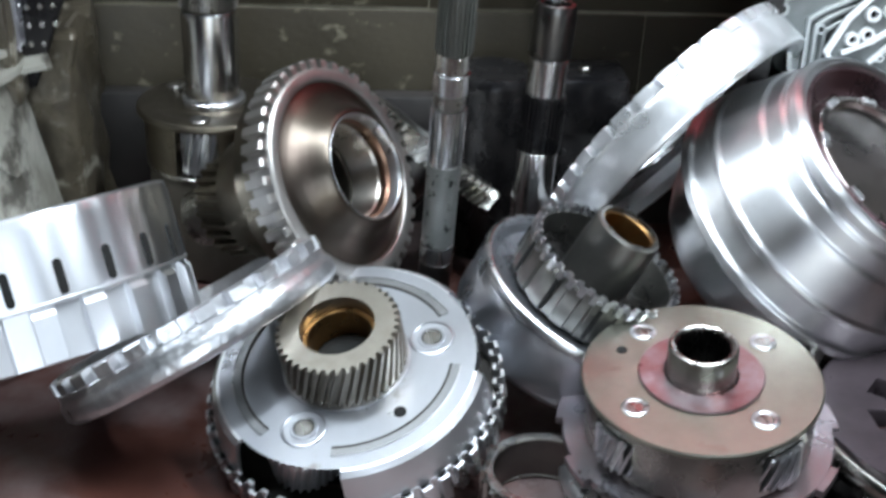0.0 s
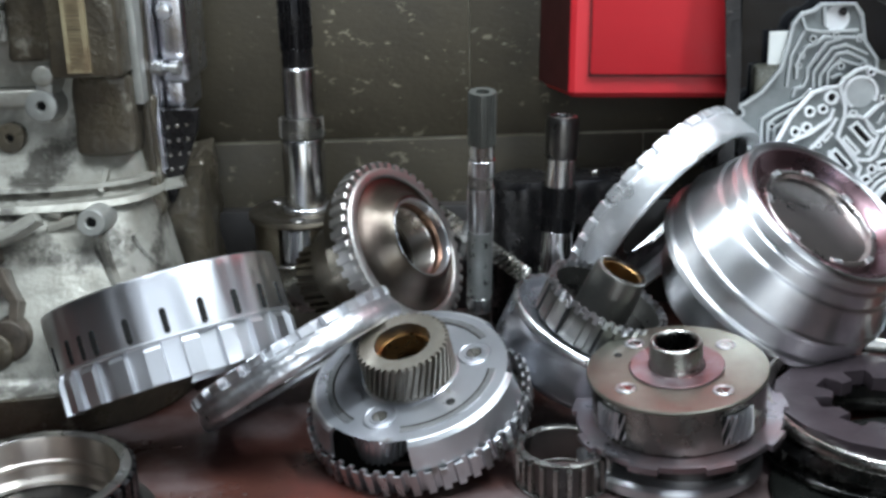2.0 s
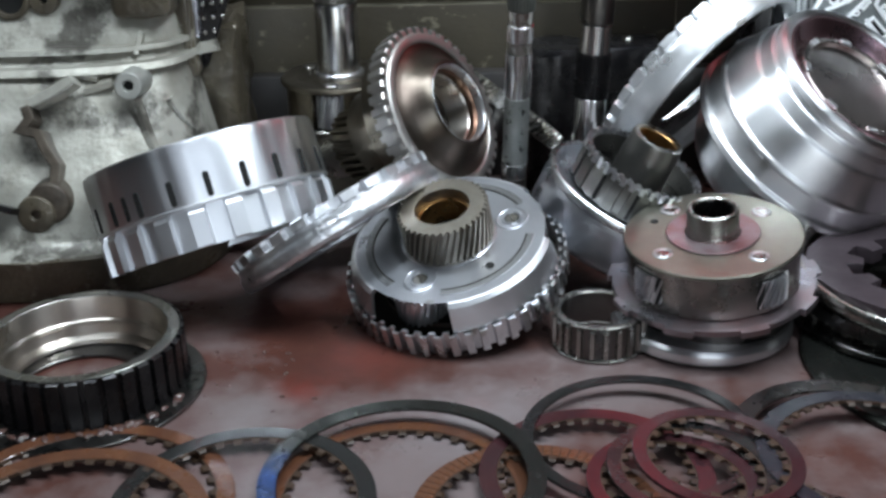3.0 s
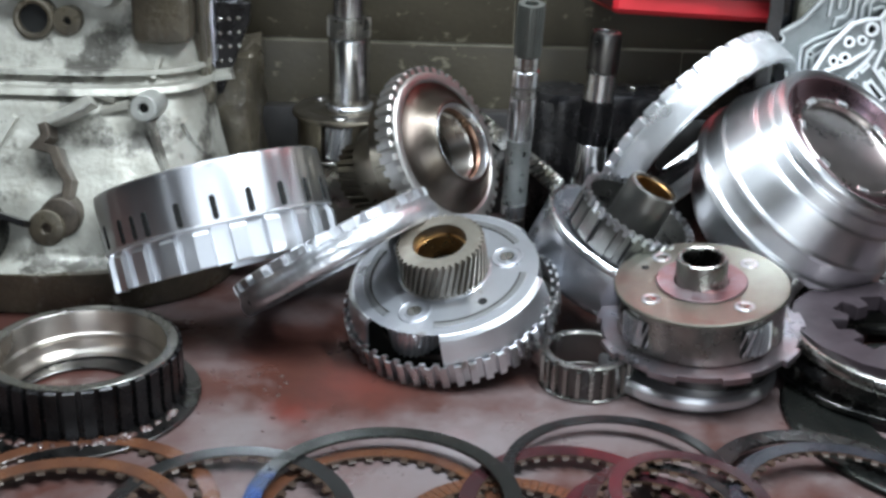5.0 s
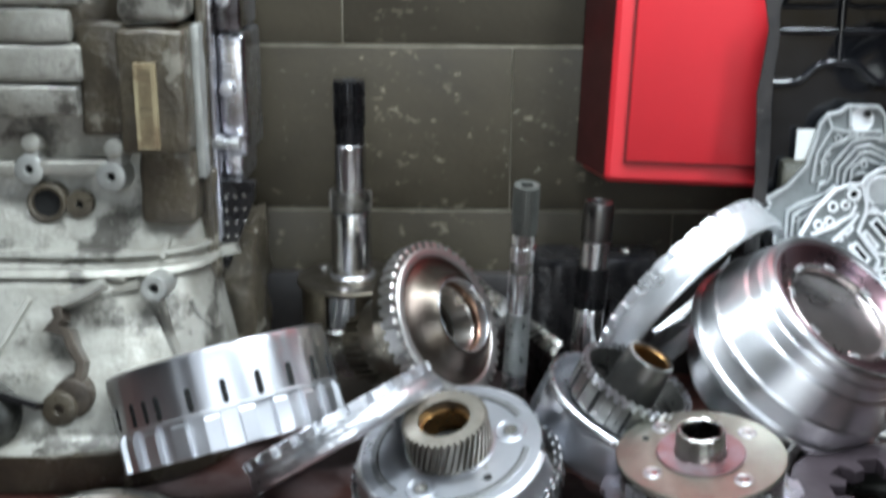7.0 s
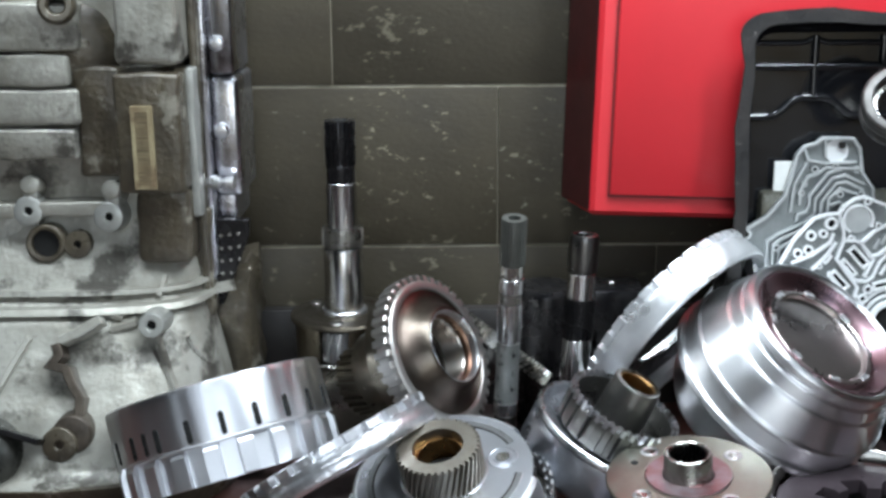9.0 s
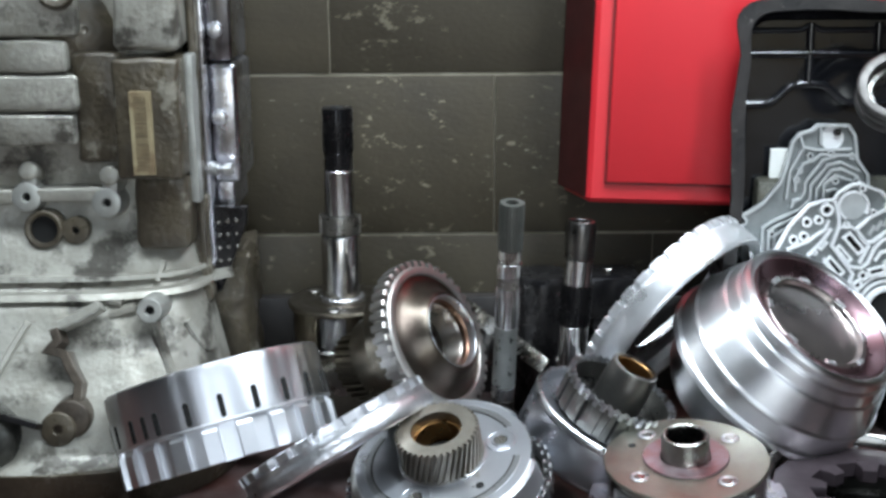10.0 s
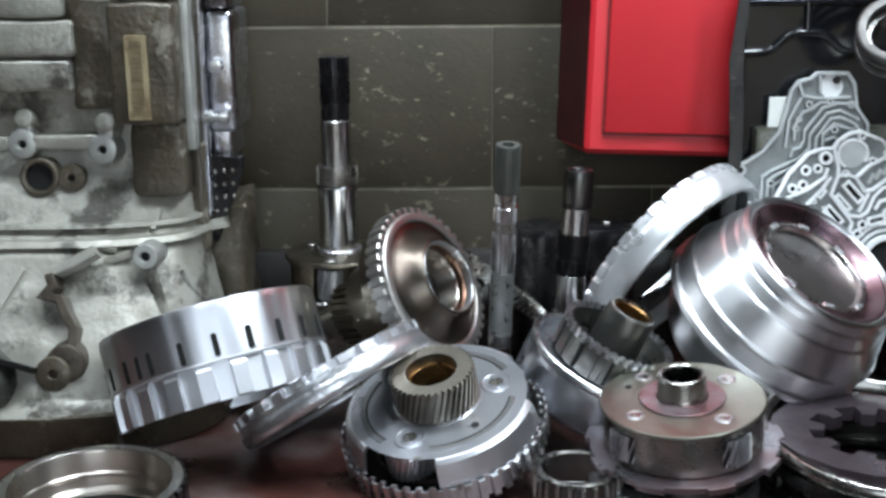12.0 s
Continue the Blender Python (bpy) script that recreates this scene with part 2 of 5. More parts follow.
M_LABEL = mat("yellowed_label", (0.40, 0.34, 0.20), (0.24, 0.18, 0.10), rough=0.5, scale=45, contrast=0.4, bump=0.05, third=(0.15, 0.095, 0.05), third_at=0.50, third_scale=24, blur=0.15)
M_INK = mat("brown_ink", (0.12, 0.09, 0.05), (0.24, 0.18, 0.10), rough=0.5, scale=70, bump=0)
M_RUST = mat("rusty_bracket", (0.045, 0.036, 0.028), (0.10, 0.08, 0.06), rough=0.45, metal=0.3, scale=50, bump=0.5)
M_PLASTER = mat("unseen_room_plaster", (0.085, 0.085, 0.08), (0.055, 0.055, 0.052), rough=0.8, scale=4, bump=0.2)
M_FLOOR = mat("workshop_concrete", (0.11, 0.105, 0.10), (0.07, 0.068, 0.065), rough=0.7, scale=5, bump=0.3)
M_BOARD = mat("dark_back_rail", (0.018, 0.017, 0.016), (0.035, 0.03, 0.028), rough=0.4, scale=20, bump=0.2)
M_BROWNSTEEL = mat("oily_brown_steel", (0.21, 0.185, 0.145), (0.13, 0.11, 0.085), rough=0.34, metal=1, scale=24, bump=0.08)
M_SHAFT = mat("polished_shaft_steel", (0.62, 0.62, 0.62), (0.48, 0.47, 0.47), rough=0.22, metal=1, scale=14, grain=200, bump=0.04, rough_var=0.07, third=(0.28, 0.26, 0.24), third_at=0.62, third_scale=30)
M_BORE = mat("oily_turned_bore", (0.66, 0.62, 0.56), (0.52, 0.47, 0.42), rough=0.30, metal=1, scale=14, grain=200, bump=0.02, rough_var=0.06, aniso=0.9)
# Darker copy of the casting: shade between channel walls put into the colour.
M_SHADED_FLOOR = mat("shaded_channel_floor", (0.25, 0.265, 0.265), (0.18, 0.195, 0.195), rough=0.45, metal=0.6, scale=30, grain=350, bump=0.15)
M_ROUGHALU = mat("rough_cast_bright_aluminium", (0.93, 0.94, 0.95), (0.82, 0.83, 0.85), rough=0.36, metal=0.8, scale=30, contrast=0.4, grain=110, bump=0.4, rough_var=0.14, third=(0.45, 0.43, 0.41), third_at=0.60, third_scale=26)
M_LEAN = mat("scuffed_aluminium", (0.88, 0.89, 0.91), (0.62, 0.62, 0.64), rough=0.36, metal=0.95, scale=34, contrast=0.6, grain=110, bump=1.0, rough_var=0.12, third=(0.36, 0.33, 0.32), third_at=0.62, third_scale=34)
M_CORE = mat("brown_oily_core", (0.060, 0.034, 0.020), (0.032, 0.020, 0.014), rough=0.42, metal=0.2, scale=40, bump=0.1)
M_PAPER = mat("pale_card", (0.72, 0.73, 0.70), (0.62, 0.63, 0.60), rough=0.7, scale=12, bump=0.05)


# ---- building helpers ----
def part(name, bm, material, parent, label="", m=None, angle=24):
    me = bpy.data.meshes.new(name)
    bmesh.ops.recalc_face_normals(bm, faces=bm.faces[:])
    bm.to_mesh(me)
    bm.free()
    me.materials.append(material)
    me.shade_smooth()
    me.set_sharp_from_angle(angle=radians(angle))
    ob = new(name, me)
    if parent:
        ob.parent = parent
    if m is not None:
        ob.matrix_basis = m
    if label:
        tagged(ob, label=label)
    return ob


def thing(name, label, category, m=None, group=""):
    ob = new(name)
    ob.empty_display_size = 0.02
    if m is not None:
        ob.matrix_basis = m
    return tagged(ob, label=label, category=category, group=group)


def axis(c, n, spin=0.0, ref=None):
    """The pose at c whose z axis points along n; with ref, x points along ref as far as it can (angles then run from ref to the right)."""
    n = Vector(n).normalized()
    if ref is None:
        q = n.to_track_quat("Z", "Y").to_matrix().to_4x4()
    else:
        x = Vector(ref)
        x = (x - n * x.dot(n)).normalized()
        y = n.cross(x)
        q = Matrix((x, y, n)).transposed().to_4x4()
    return Matrix.Translation(c) @ q @ pose(0, 0, 0, 0, 0, spin)


def chamfer(profile, c=0.0008):
    """Cuts each corner of a closed profile."""
    out = []
    k = len(profile)
    for i in range(k):
        p, a, b = (Vector(profile[j % k]) for j in (i, i - 1, i + 1))
        for q in (a, b):
            d = q - p
            out.append(tuple(p + d.normalized() * min(c, d.length * 0.4)))
    return out


def lathe(profile, seg=64, soft=0.0008):
    """A closed profile of (radius, height) turned round z."""
    bm = bmesh.new()
    prof = chamfer(profile, soft) if soft else list(profile)
    rings = []
    for r, z in prof:
        if r < 1e-5:
            rings.append([bm.verts.new((0, 0, z))] * seg)
        else:
            rings.append([bm.verts.new((r * math.cos(2 * math.pi * i / seg), r * math.sin(2 * math.pi * i / seg), z)) for i in range(seg)])
    k = len(rings)
    for a in range(k):
        p, q = rings[a], rings[(a + 1) % k]
        for i in range(seg):
            j = (i + 1) % seg
            f = []
            for v in (p[i], p[j], q[j], q[i]):
                if v not in f:
                    f.append(v)
            if len(f) > 2:
                bm.faces.new(f)
    return bm


def ring(ri, ro, z0, z1, seg=64, soft=0.0008):
    return lathe([(ri, z0), (ro, z0), (ro, z1), (ri, z1)], seg, soft)


def disc(r, z0, z1, seg=48, soft=0.0008):
    bm = bmesh.new()
    prof = [(r - soft, z0), (r, z0 + soft), (r, z1 - soft), (r - soft, z1)]
    rings = [[bm.verts.new((a * math.cos(2 * math.pi * i / seg), a * math.sin(2 * math.pi * i / seg), z)) for i in range(seg)] for a, z in prof]
    for p, q in zip(rings, rings[1:]):
        for i in range(seg):
            bm.faces.new((p[i], p[(i + 1) % seg], q[(i + 1) % seg], q[i]))
    bm.faces.new(rings[0][::-1])
    bm.faces.new(rings[-1])
    return bm


def toothed(n, ri, root, tip, z0, z1, helix=0.0, duty=0.5, inside=False, levels=None, land=0.6):
    """A ring with n teeth outside, or inside. helix: degrees of twist from bottom to top. Levels: (height, tooth depth 0 to 1)."""
    bm = bmesh.new()
    levels = levels or [(z0, 0.7), (z0 + 0.0012, 1.0), ((z0 + z1) / 2, 1.0), (z1 - 0.0012, 1.0), (z1, 0.7)]
    step = 2 * math.pi / n
    marks = ((-0.5 * duty, 0), (-0.5 * duty * land, 1), (0.5 * duty * land, 1), (0.5 * duty, 0))
    rows = []
    for z, depth in levels:
        tw = radians(helix) * (z - z0) / max(1e-6, z1 - z0)
        a, b = [], []
        for i in range(n):
            for off, up in marks:
                t = (i + off) * step + tw
                rt = root + (tip - root) * up * depth
                ro, rn = (ri, rt) if inside else (rt, ri)
                a.append(bm.verts.new((ro * math.cos(t), ro * math.sin(t), z)))
                b.append(bm.verts.new((rn * math.cos(t), rn * math.sin(t), z)))
        rows.append((a, b))
    k = n * 4
    for (a, b), (c, d) in zip(rows, rows[1:]):
        for i in range(k):
            j = (i + 1) % k
            bm.faces.new((a[i], a[j], c[j], c[i]))
            bm.faces.new((b[j], b[i], d[i], d[j]))
    for a, b in (rows[0], rows[-1]):
        for i in range(k):
            j = (i + 1) % k
            bm.faces.new((a[i], a[j], b[j], b[i]))
    return bm


def corrugated(n, root, tip, thick, z0, z1, duty=0.55):
    """A thin wall folded into n square teeth."""
    bm = bmesh.new()
    pts = []
    for i in range(n):
        s = 2 * math.pi / n
        for f, r in ((0.0, root), (0.06, tip), (duty - 0.06, tip), (duty, root), (0.5 + duty / 2, root)):
            a = s * (i + f)
            pts.append((r, math.cos(a), math.sin(a)))
    loops = [[bm.verts.new(((r - d) * c, (r - d) * q, z)) for r, c, q in pts] for d, z in ((0, z0), (0, z1), (thick, z1), (thick, z0))]
    k = len(pts)
    for a, b in zip(loops, loops[1:] + loops[:1]):
        for i in range(k):
            bm.faces.new((a[i], a[(i + 1) % k], b[(i + 1) % k], b[i]))
    return bm


def box(x0, x1, y0, y1, z0, z1, bevel=0.001, seg=2):
    bm = bmesh.new()
    bmesh.ops.create_cube(bm, size=1, matrix=Matrix.LocRotScale(((x0 + x1) / 2, (y0 + y1) / 2, (z0 + z1) / 2), None, (x1 - x0, y1 - y0, z1 - z0)))
    if bevel:
        bmesh.ops.bevel(bm, geom=bm.edges[:], offset=bevel, segments=seg, profile=0.5, affect="EDGES")
    return bm


def prism(outline, z0, z1, bevel=0.0006):
    """A flat outline of (x, y) made into a slab from z0 to z1."""
    bm = bmesh.new()
    low = [bm.verts.new((x, y, z0)) for x, y in outline]
    f = bm.faces.new(low)
    out = bmesh.ops.extrude_face_region(bm, geom=[f])
    bmesh.ops.translate(bm, vec=(0, 0, z1 - z0), verts=[v for v in out["geom"] if isinstance(v, bmesh.types.BMVert)])
    if bevel:
        bmesh.ops.bevel(bm, geom=bm.edges[:], offset=bevel, segments=1, affect="EDGES")
    return bm


def ridge(path, w, z0, z1, closed=False):
    """A wall of width w along a flat path, from z0 to z1, with mitred corners."""
    bm = bmesh.new()
    P = [Vector(p) for p in path]
    k = len(P)
    rows = []
    for i, p in enumerate(P):
        a = P[i - 1] if (closed or i) else None
        b = P[(i + 1) % k] if (closed or i < k - 1) else None
        d1 = (p - a).normalized() if a else (b - p).normalized()
        d2 = (b - p).normalized() if b else d1
        t = (d1 + d2).normalized() if (d1 + d2).length > 1e-6 else d1
        nrm = Vector((-t.y, t.x))
        s = w / 2 / max(0.4, nrm.dot(Vector((-d1.y, d1.x))))
        l, r = p + nrm * s, p - nrm * s
        e = w * 0.12
        rows.append([bm.verts.new(v) for v in ((l.x, l.y, z0), (l.x, l.y, z1 - e), (*(l - nrm * e), z1), (*(r + nrm * e), z1), (r.x, r.y, z1 - e), (r.x, r.y, z0))])
    pairs = list(zip(rows, rows[1:])) + ([(rows[-1], rows[0])] if closed else [])
    for a, b in pairs:
        for i in range(5):
            bm.faces.new((a[i], a[i + 1], b[i + 1], b[i]))
    if not closed:
        bm.faces.new(rows[0])
        bm.faces.new(rows[-1][::-1])
    return bm


def bead(path, r):
    """A half-round pressed bead of radius r along a flat path."""
    bm = bmesh.new()
    P = [Vector(p) for p in path]
    rows = []
    for i, p in enumerate(P):
        t = (P[min(i + 1, len(P) - 1)] - P[max(i - 1, 0)]).normalized()
        nrm = Vector((-t.y, t.x))
        rows.append([bm.verts.new((*(p + nrm * r * math.cos(radians(a))), r * math.sin(radians(a)) - 0.0005)) for a in range(0, 181, 20)])
    for a, b in zip(rows, rows[1:]):
        for i in range(9):
            bm.faces.new((a[i], a[i + 1], b[i + 1], b[i]))
    bm.faces.new(rows[0])
    bm.faces.new(rows[-1][::-1])
    return bm


def arc(r, a0, a1, k=16, cx=0.0, cy=0.0):
    return [(cx + r * math.cos(radians(a0 + (a1 - a0) * i / k)), cy + r * math.sin(radians(a0 + (a1 - a0) * i / k))) for i in range(k + 1)]


def sector(ri, ro, a0, a1, z0, z1, k=14):
    """A piece of a ring between two angles."""
    return prism(arc(ro, a0, a1, k) + arc(ri, a1, a0, k), z0, z1, 0.0004)


def rough_box(x0, x1, y0, y1, z0, z1, bevel=0.008, amount=0.004, scale=30):
    """A cast block: rounded, with an uneven skin."""
    bm = box(x0, x1, y0, y1, z0, z1, bevel, 3)
    for _ in range(3):
        long = [e for e in bm.edges if e.calc_length() > 0.012]
        if long:
            bmesh.ops.subdivide_edges(bm, edges=long, cuts=1, use_grid_fill=True)
    for v in bm.verts:
        p = v.co * scale
        v.co += Vector((noise.noise(p), noise.noise(p + Vector((9, 2, 4))), noise.noise(p + Vector((3, 8, 1))))) * amount
    return bm


# ---- setting ----
floor = part("floor", box(-4, 4, -3.4, 1.3, -1.0, -0.9, 0), M_FLOOR, None)
tagged(floor, "grey workshop concrete floor below the bench", "floor", kind="structure")
# Unseen walls and ceiling added to close the room, dark to limit bounce light.
for nm, b in (("wall_left", box(-4.1, -4, -3.4, 1.3, -0.9, 2.2, 0)), ("wall_right", box(4, 4.1, -3.4, 1.3, -0.9, 2.2, 0)),
              ("wall_front_left", box(-4, -1.2, -3.5, -3.4, -0.9, 2.2, 0)), ("wall_front_right", box(2.2, 4, -3.5, -3.4, -0.9, 2.2, 0))):
    tagged(part(nm, b, M_PLASTER, None), "unseen plain dark wall added to close the room", "wall", kind="structure")
tagged(part("ceiling", box(-4, 4, -3.4, 1.3, 2.2, 2.3, 0), M_PLASTER, None), "unseen plain dark ceiling added to close the room", "ceiling", kind="structure")
bench = part("bench_top", box(-1.5, 1.6, -0.25, 1.108, -0.04, 0.0, 0.003), M_BENCH, None)
tagged(bench, "red-brown oily bench top with worn grey patches", "bench")
rail = part("back_rail", box(-1.5, 1.6, 1.086, 1.107, 0.0005, 0.128, 0.002), M_BOARD, None)
tagged(rail, "dark oily rail along the back of the bench", "rail", kind="structure")

wall = part("wall_north", box(-4, 4, 1.1120, 1.3, -0.9, 2.2, 0), M_MORTAR, None)
tagged(wall, "olive-brown painted concrete block wall with chipped paint", "wall", kind="structure")
block_me = None
for row in range(-5, 6):
    z = 0.004 + 0.2 * row
    x0 = 0.111 if row % 2 else -0.089
    for k in range(-4, 4):
        x = x0 + 0.4 * k
        if block_me is None:
            ob = part("block", box(0.0006, 0.3994, 0.0, 0.02, 0.0018, 0.1982, 0.0014, 2), M_WALL, wall)
            block_me = ob.data
        else:
            ob = new("block", block_me)
            ob.parent = wall
        ob.matrix_basis = pose(x, 1.110 + random.uniform(-0.0008, 0.0008), z)


# ---- the things on the bench ----
def clutch_drum():
    n = Vector((-0.27, 0.36, 0.89)).normalized()
    t = thing("clutch_drum", "silver aluminium clutch drum with slots, lying tilted open end down", "clutch drum", axis(Vector((-0.1827, 0.7986, 0.0935)) - n * 0.048, n, 23.0, (0.156, -0.898, 0.411)))
    R = 0.1105
    bm = lathe([(R - 0.005, 0.036), (R - 0.0005, 0.036), (R, 0.040), (R, 0.086), (R - 0.001, 0.0925), (R - 0.006, 0.094), (0.055, 0.094), (0.055, 0.088), (R - 0.007, 0.088), (R - 0.005, 0.085)], 252)
    for v in bm.verts:  # the pressed splines show through the wall as shallow flutes
        if v.co.xy.length > R - 0.0016:
            a = math.atan2(v.co.y, v.co.x)
            v.co.xy *= 1 + (0.00034 * math.cos(21 * (a - 0.065)) + 0.00012 * math.cos(42 * a + 0.8) + 0.0004 * noise.noise((3 * math.cos(a), 3 * math.sin(a), 0.4))) / R
    part("shell", bm, M_DRUM, t, "bright turned aluminium")
    part("spline_skirt", toothed(21, R - 0.008, R - 0.0045, R + 0.0014, 0.0, 0.0375, duty=0.5, land=0.88,
         levels=[(0, 0.9), (0.0012, 1.0), (0.030, 1.0), (0.0335, 0.55), (0.0375, 0.5)]), M_BRIGHT, t, "stepped spline skirt", pose(0, 0, 0, 0, 0, 3.7))
    part("lip", ring(R - 0.0075, R + 0.0007, 0.0355, 0.0385, 128), M_BRIGHT, t)
    me = None
    for i in range(22):
        a = -22 + i * 360 / 21 if i < 21 else -64
        m = pose(0, 0, 0, 0, 0, a) @ pose(R + 0.0001, 0, 0.0515, 0, 90, 0)
        if me is None:
            ob = part("slot", prism([(-0.0085 + 0.0028 * math.cos(radians(q)), 0.0028 * math.sin(radians(q))) for q in range(90, 271, 30)] +
                      [(0.0085 + 0.0028 * math.cos(radians(q)), 0.0028 * math.sin(radians(q))) for q in range(-90, 91, 30)], -0.001, 0.0005, 0), M_HOLE, t, "dark oil slot", m)
            me = ob.data
        else:
            ob = new("slot", me)
            ob.parent, ob.matrix_basis = t, m
    return t


clutch_drum()


def leaning_ring():
    t = thing("toothed_clutch_ring", "bright aluminium toothed ring leaning under the clutch drum", "clutch ring", axis((-0.064, 0.778, 0.072), (-0.50, 0.33, 0.80)))
    part("rim", lathe([(0.085, -0.016), (0.103, -0.016), (0.106, -0.012), (0.106, -0.004), (0.1035, 0.0), (0.1035, 0.006), (0.085, 0.006)], 96), M_LEAN, t)
    part("tooth_band", toothed(26, 0.086, 0.0955, 0.1045, 0.0055, 0.0155, duty=0.58, land=0.9), M_LEAN, t, "notched edge")
    part("web", ring(0.05, 0.086, -0.012, -0.008, 64), M_OILY, t)


leaning_ring()


# Near-black stand-in for shade in the shell's windows, grooves and seams.
M_SHADED_STEEL = mat("shadowed_oily_steel", (0.05, 0.045, 0.04), (0.03, 0.027, 0.025), rough=0.4, metal=0.6, scale=30, bump=0.05)
M_GROOVE = mat("stamped_groove_steel", (0.36, 0.37, 0.38), (0.29, 0.29, 0.29), rough=0.36, metal=1, scale=20, bump=0.08)


def sun_shell():
    n = Vector((-0.18, -0.27, 0.945)).normalized()
    t = thing("planetary_shell", "blue-grey pressed steel planetary shell with helical sun gear", "planetary gear", axis((0.0420, 0.7220, 0.0785), n, 0, (0, -1, 0)))
    R = 0.0900
    part("plate", lathe([(0.030, -0.003), (R - 0.006, -0.003), (R - 0.006, -0.001), (R - 0.003, 0.0), (0.030, 0.0)], 96), M_PRESSED, t, "flat pressed plate")
    # rounded shoulder, open in three windows
    for a0, a1 in ((-5, 73), (123, 190), (240, 306)):
        bm = bmesh.new()
        prof = [(R - 0.0065, 0.0), (R - 0.002, -0.0006), (R + 0.0015, -0.0035), (R + 0.003, -0.009), (R + 0.0065, -0.028), (R + 0.0040, -0.028), (R, -0.009), (R - 0.002, -0.0045), (R - 0.0065, -0.003)]
        rows = []
        for i in range(33):
            a = radians(a0 + (a1 - a0) * i / 32)
            rows.append([bm.verts.new((r * math.cos(a), r * math.sin(a), z)) for r, z in prof])
        for p, q in zip(rows, rows[1:]):
            for k in range(len(prof)):
                bm.faces.new((p[k], p[(k + 1) % len(prof)], q[(k + 1) % len(prof)], q[k]))
        bm.faces.new(rows[0])
        bm.faces.new(rows[-1][::-1])
        part("shoulder", bm, M_BRIGHT, t, "rolled bright shoulder")
    part("ring_gear", corrugated(48, 0.0968, 0.1020, 0.0022, -0.049, -0.026, 0.6), M_STEEL, t, "folded toothed outer rim")
    part("rim_floor", ring(0.070, 0.0965, -0.0485, -0.0455, 96, 0), M_SHADED_STEEL, t)
    part("inner_wall", lathe([(0.0400, -0.046), (0.0460, -0.046), (0.0460, -0.006), (0.0400, -0.006)], 96), M_SHADED_STEEL, t)
    part("carrier_drum", lathe([(0.0, -0.040), (0.070, -0.040), (0.070, -0.030), (0.0, -0.030)], 64), M_DARK, t)
    # pinions seen through the windows
    for a in (-30, 98, 215):
        part("pinion", toothed(24, 0.006, 0.0195, 0.0225, -0.0295, -0.0032, helix=22), M_STEEL, t, "small helical pinion", pose(0.0655 * math.cos(radians(a)), 0.0655 * math.sin(radians(a)), 0))
    part("sun_gear", toothed(40, 0.0248, 0.0375, 0.0412, 0.0015, 0.0355, helix=17, duty=0.62, land=0.6), M_GEAR, t, "brown-grey helical gear")
    part("seat_ring", ring(0.027, 0.043, 0.0, 0.0016), M_STEEL, t)
    part("bushing", lathe([(0.0215, 0.002), (0.0249, 0.002), (0.0249, 0.0255), (0.0215, 0.0255)], 64), M_BRONZE, t, "bronze bushing")
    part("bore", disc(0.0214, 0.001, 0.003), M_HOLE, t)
    for a0, a1 in ((-10, 76), (112, 196), (-128, -48)):
        k = 20
        part("groove", ridge(arc(0.0735, a0, a1, k), 0.0064, 0.0, 0.0005), M_GROOVE, t, "curved oil groove")
        # Dark line painted for the shade along the groove's inner edge.
        part("groove_edge", ridge(arc(0.0702, a0, a1, k), 0.0015, 0.0, 0.0009), M_SHADED_STEEL, t)
        part("groove_lip", ridge(arc(0.0768, a0 + 1, a1 - 1, k), 0.0007, 0.0, 0.0008), M_STEEL, t)
    for a in (-30, 98, 215):
        m = pose(0.0585 * math.cos(radians(a)), 0.0585 * math.sin(radians(a)), 0)
        p = part("rivet", lathe([(0.0, 0.0), (0.0152, 0.0), (0.0146, 0.0010), (0.0138, 0.0012), (0.0130, 0.0006), (0.0095, 0.0005), (0.0088, 0.0016), (0.0072, 0.0016), (0.0066, 0.0004), (0.0, 0.0003)], 40, 0), M_PRESSED, t, "staked pin pad", m)
        part("pin_end", disc(0.0060, 0.0002, 0.0012, 32, 0.0003), M_OILY, p, "dull pin end")
        part("pin_seam", ring(0.0061, 0.0070, 0.0002, 0.0009, 32, 0), M_SHADED_STEEL, p)
    part("oil_hole", disc(0.0042, -0.0005, 0.0006, 20, 0.0002), M_HOLE, t, "", pose(0.0590 * math.cos(radians(33)), 0.0590 * math.sin(radians(33)), 0))


sun_shell()


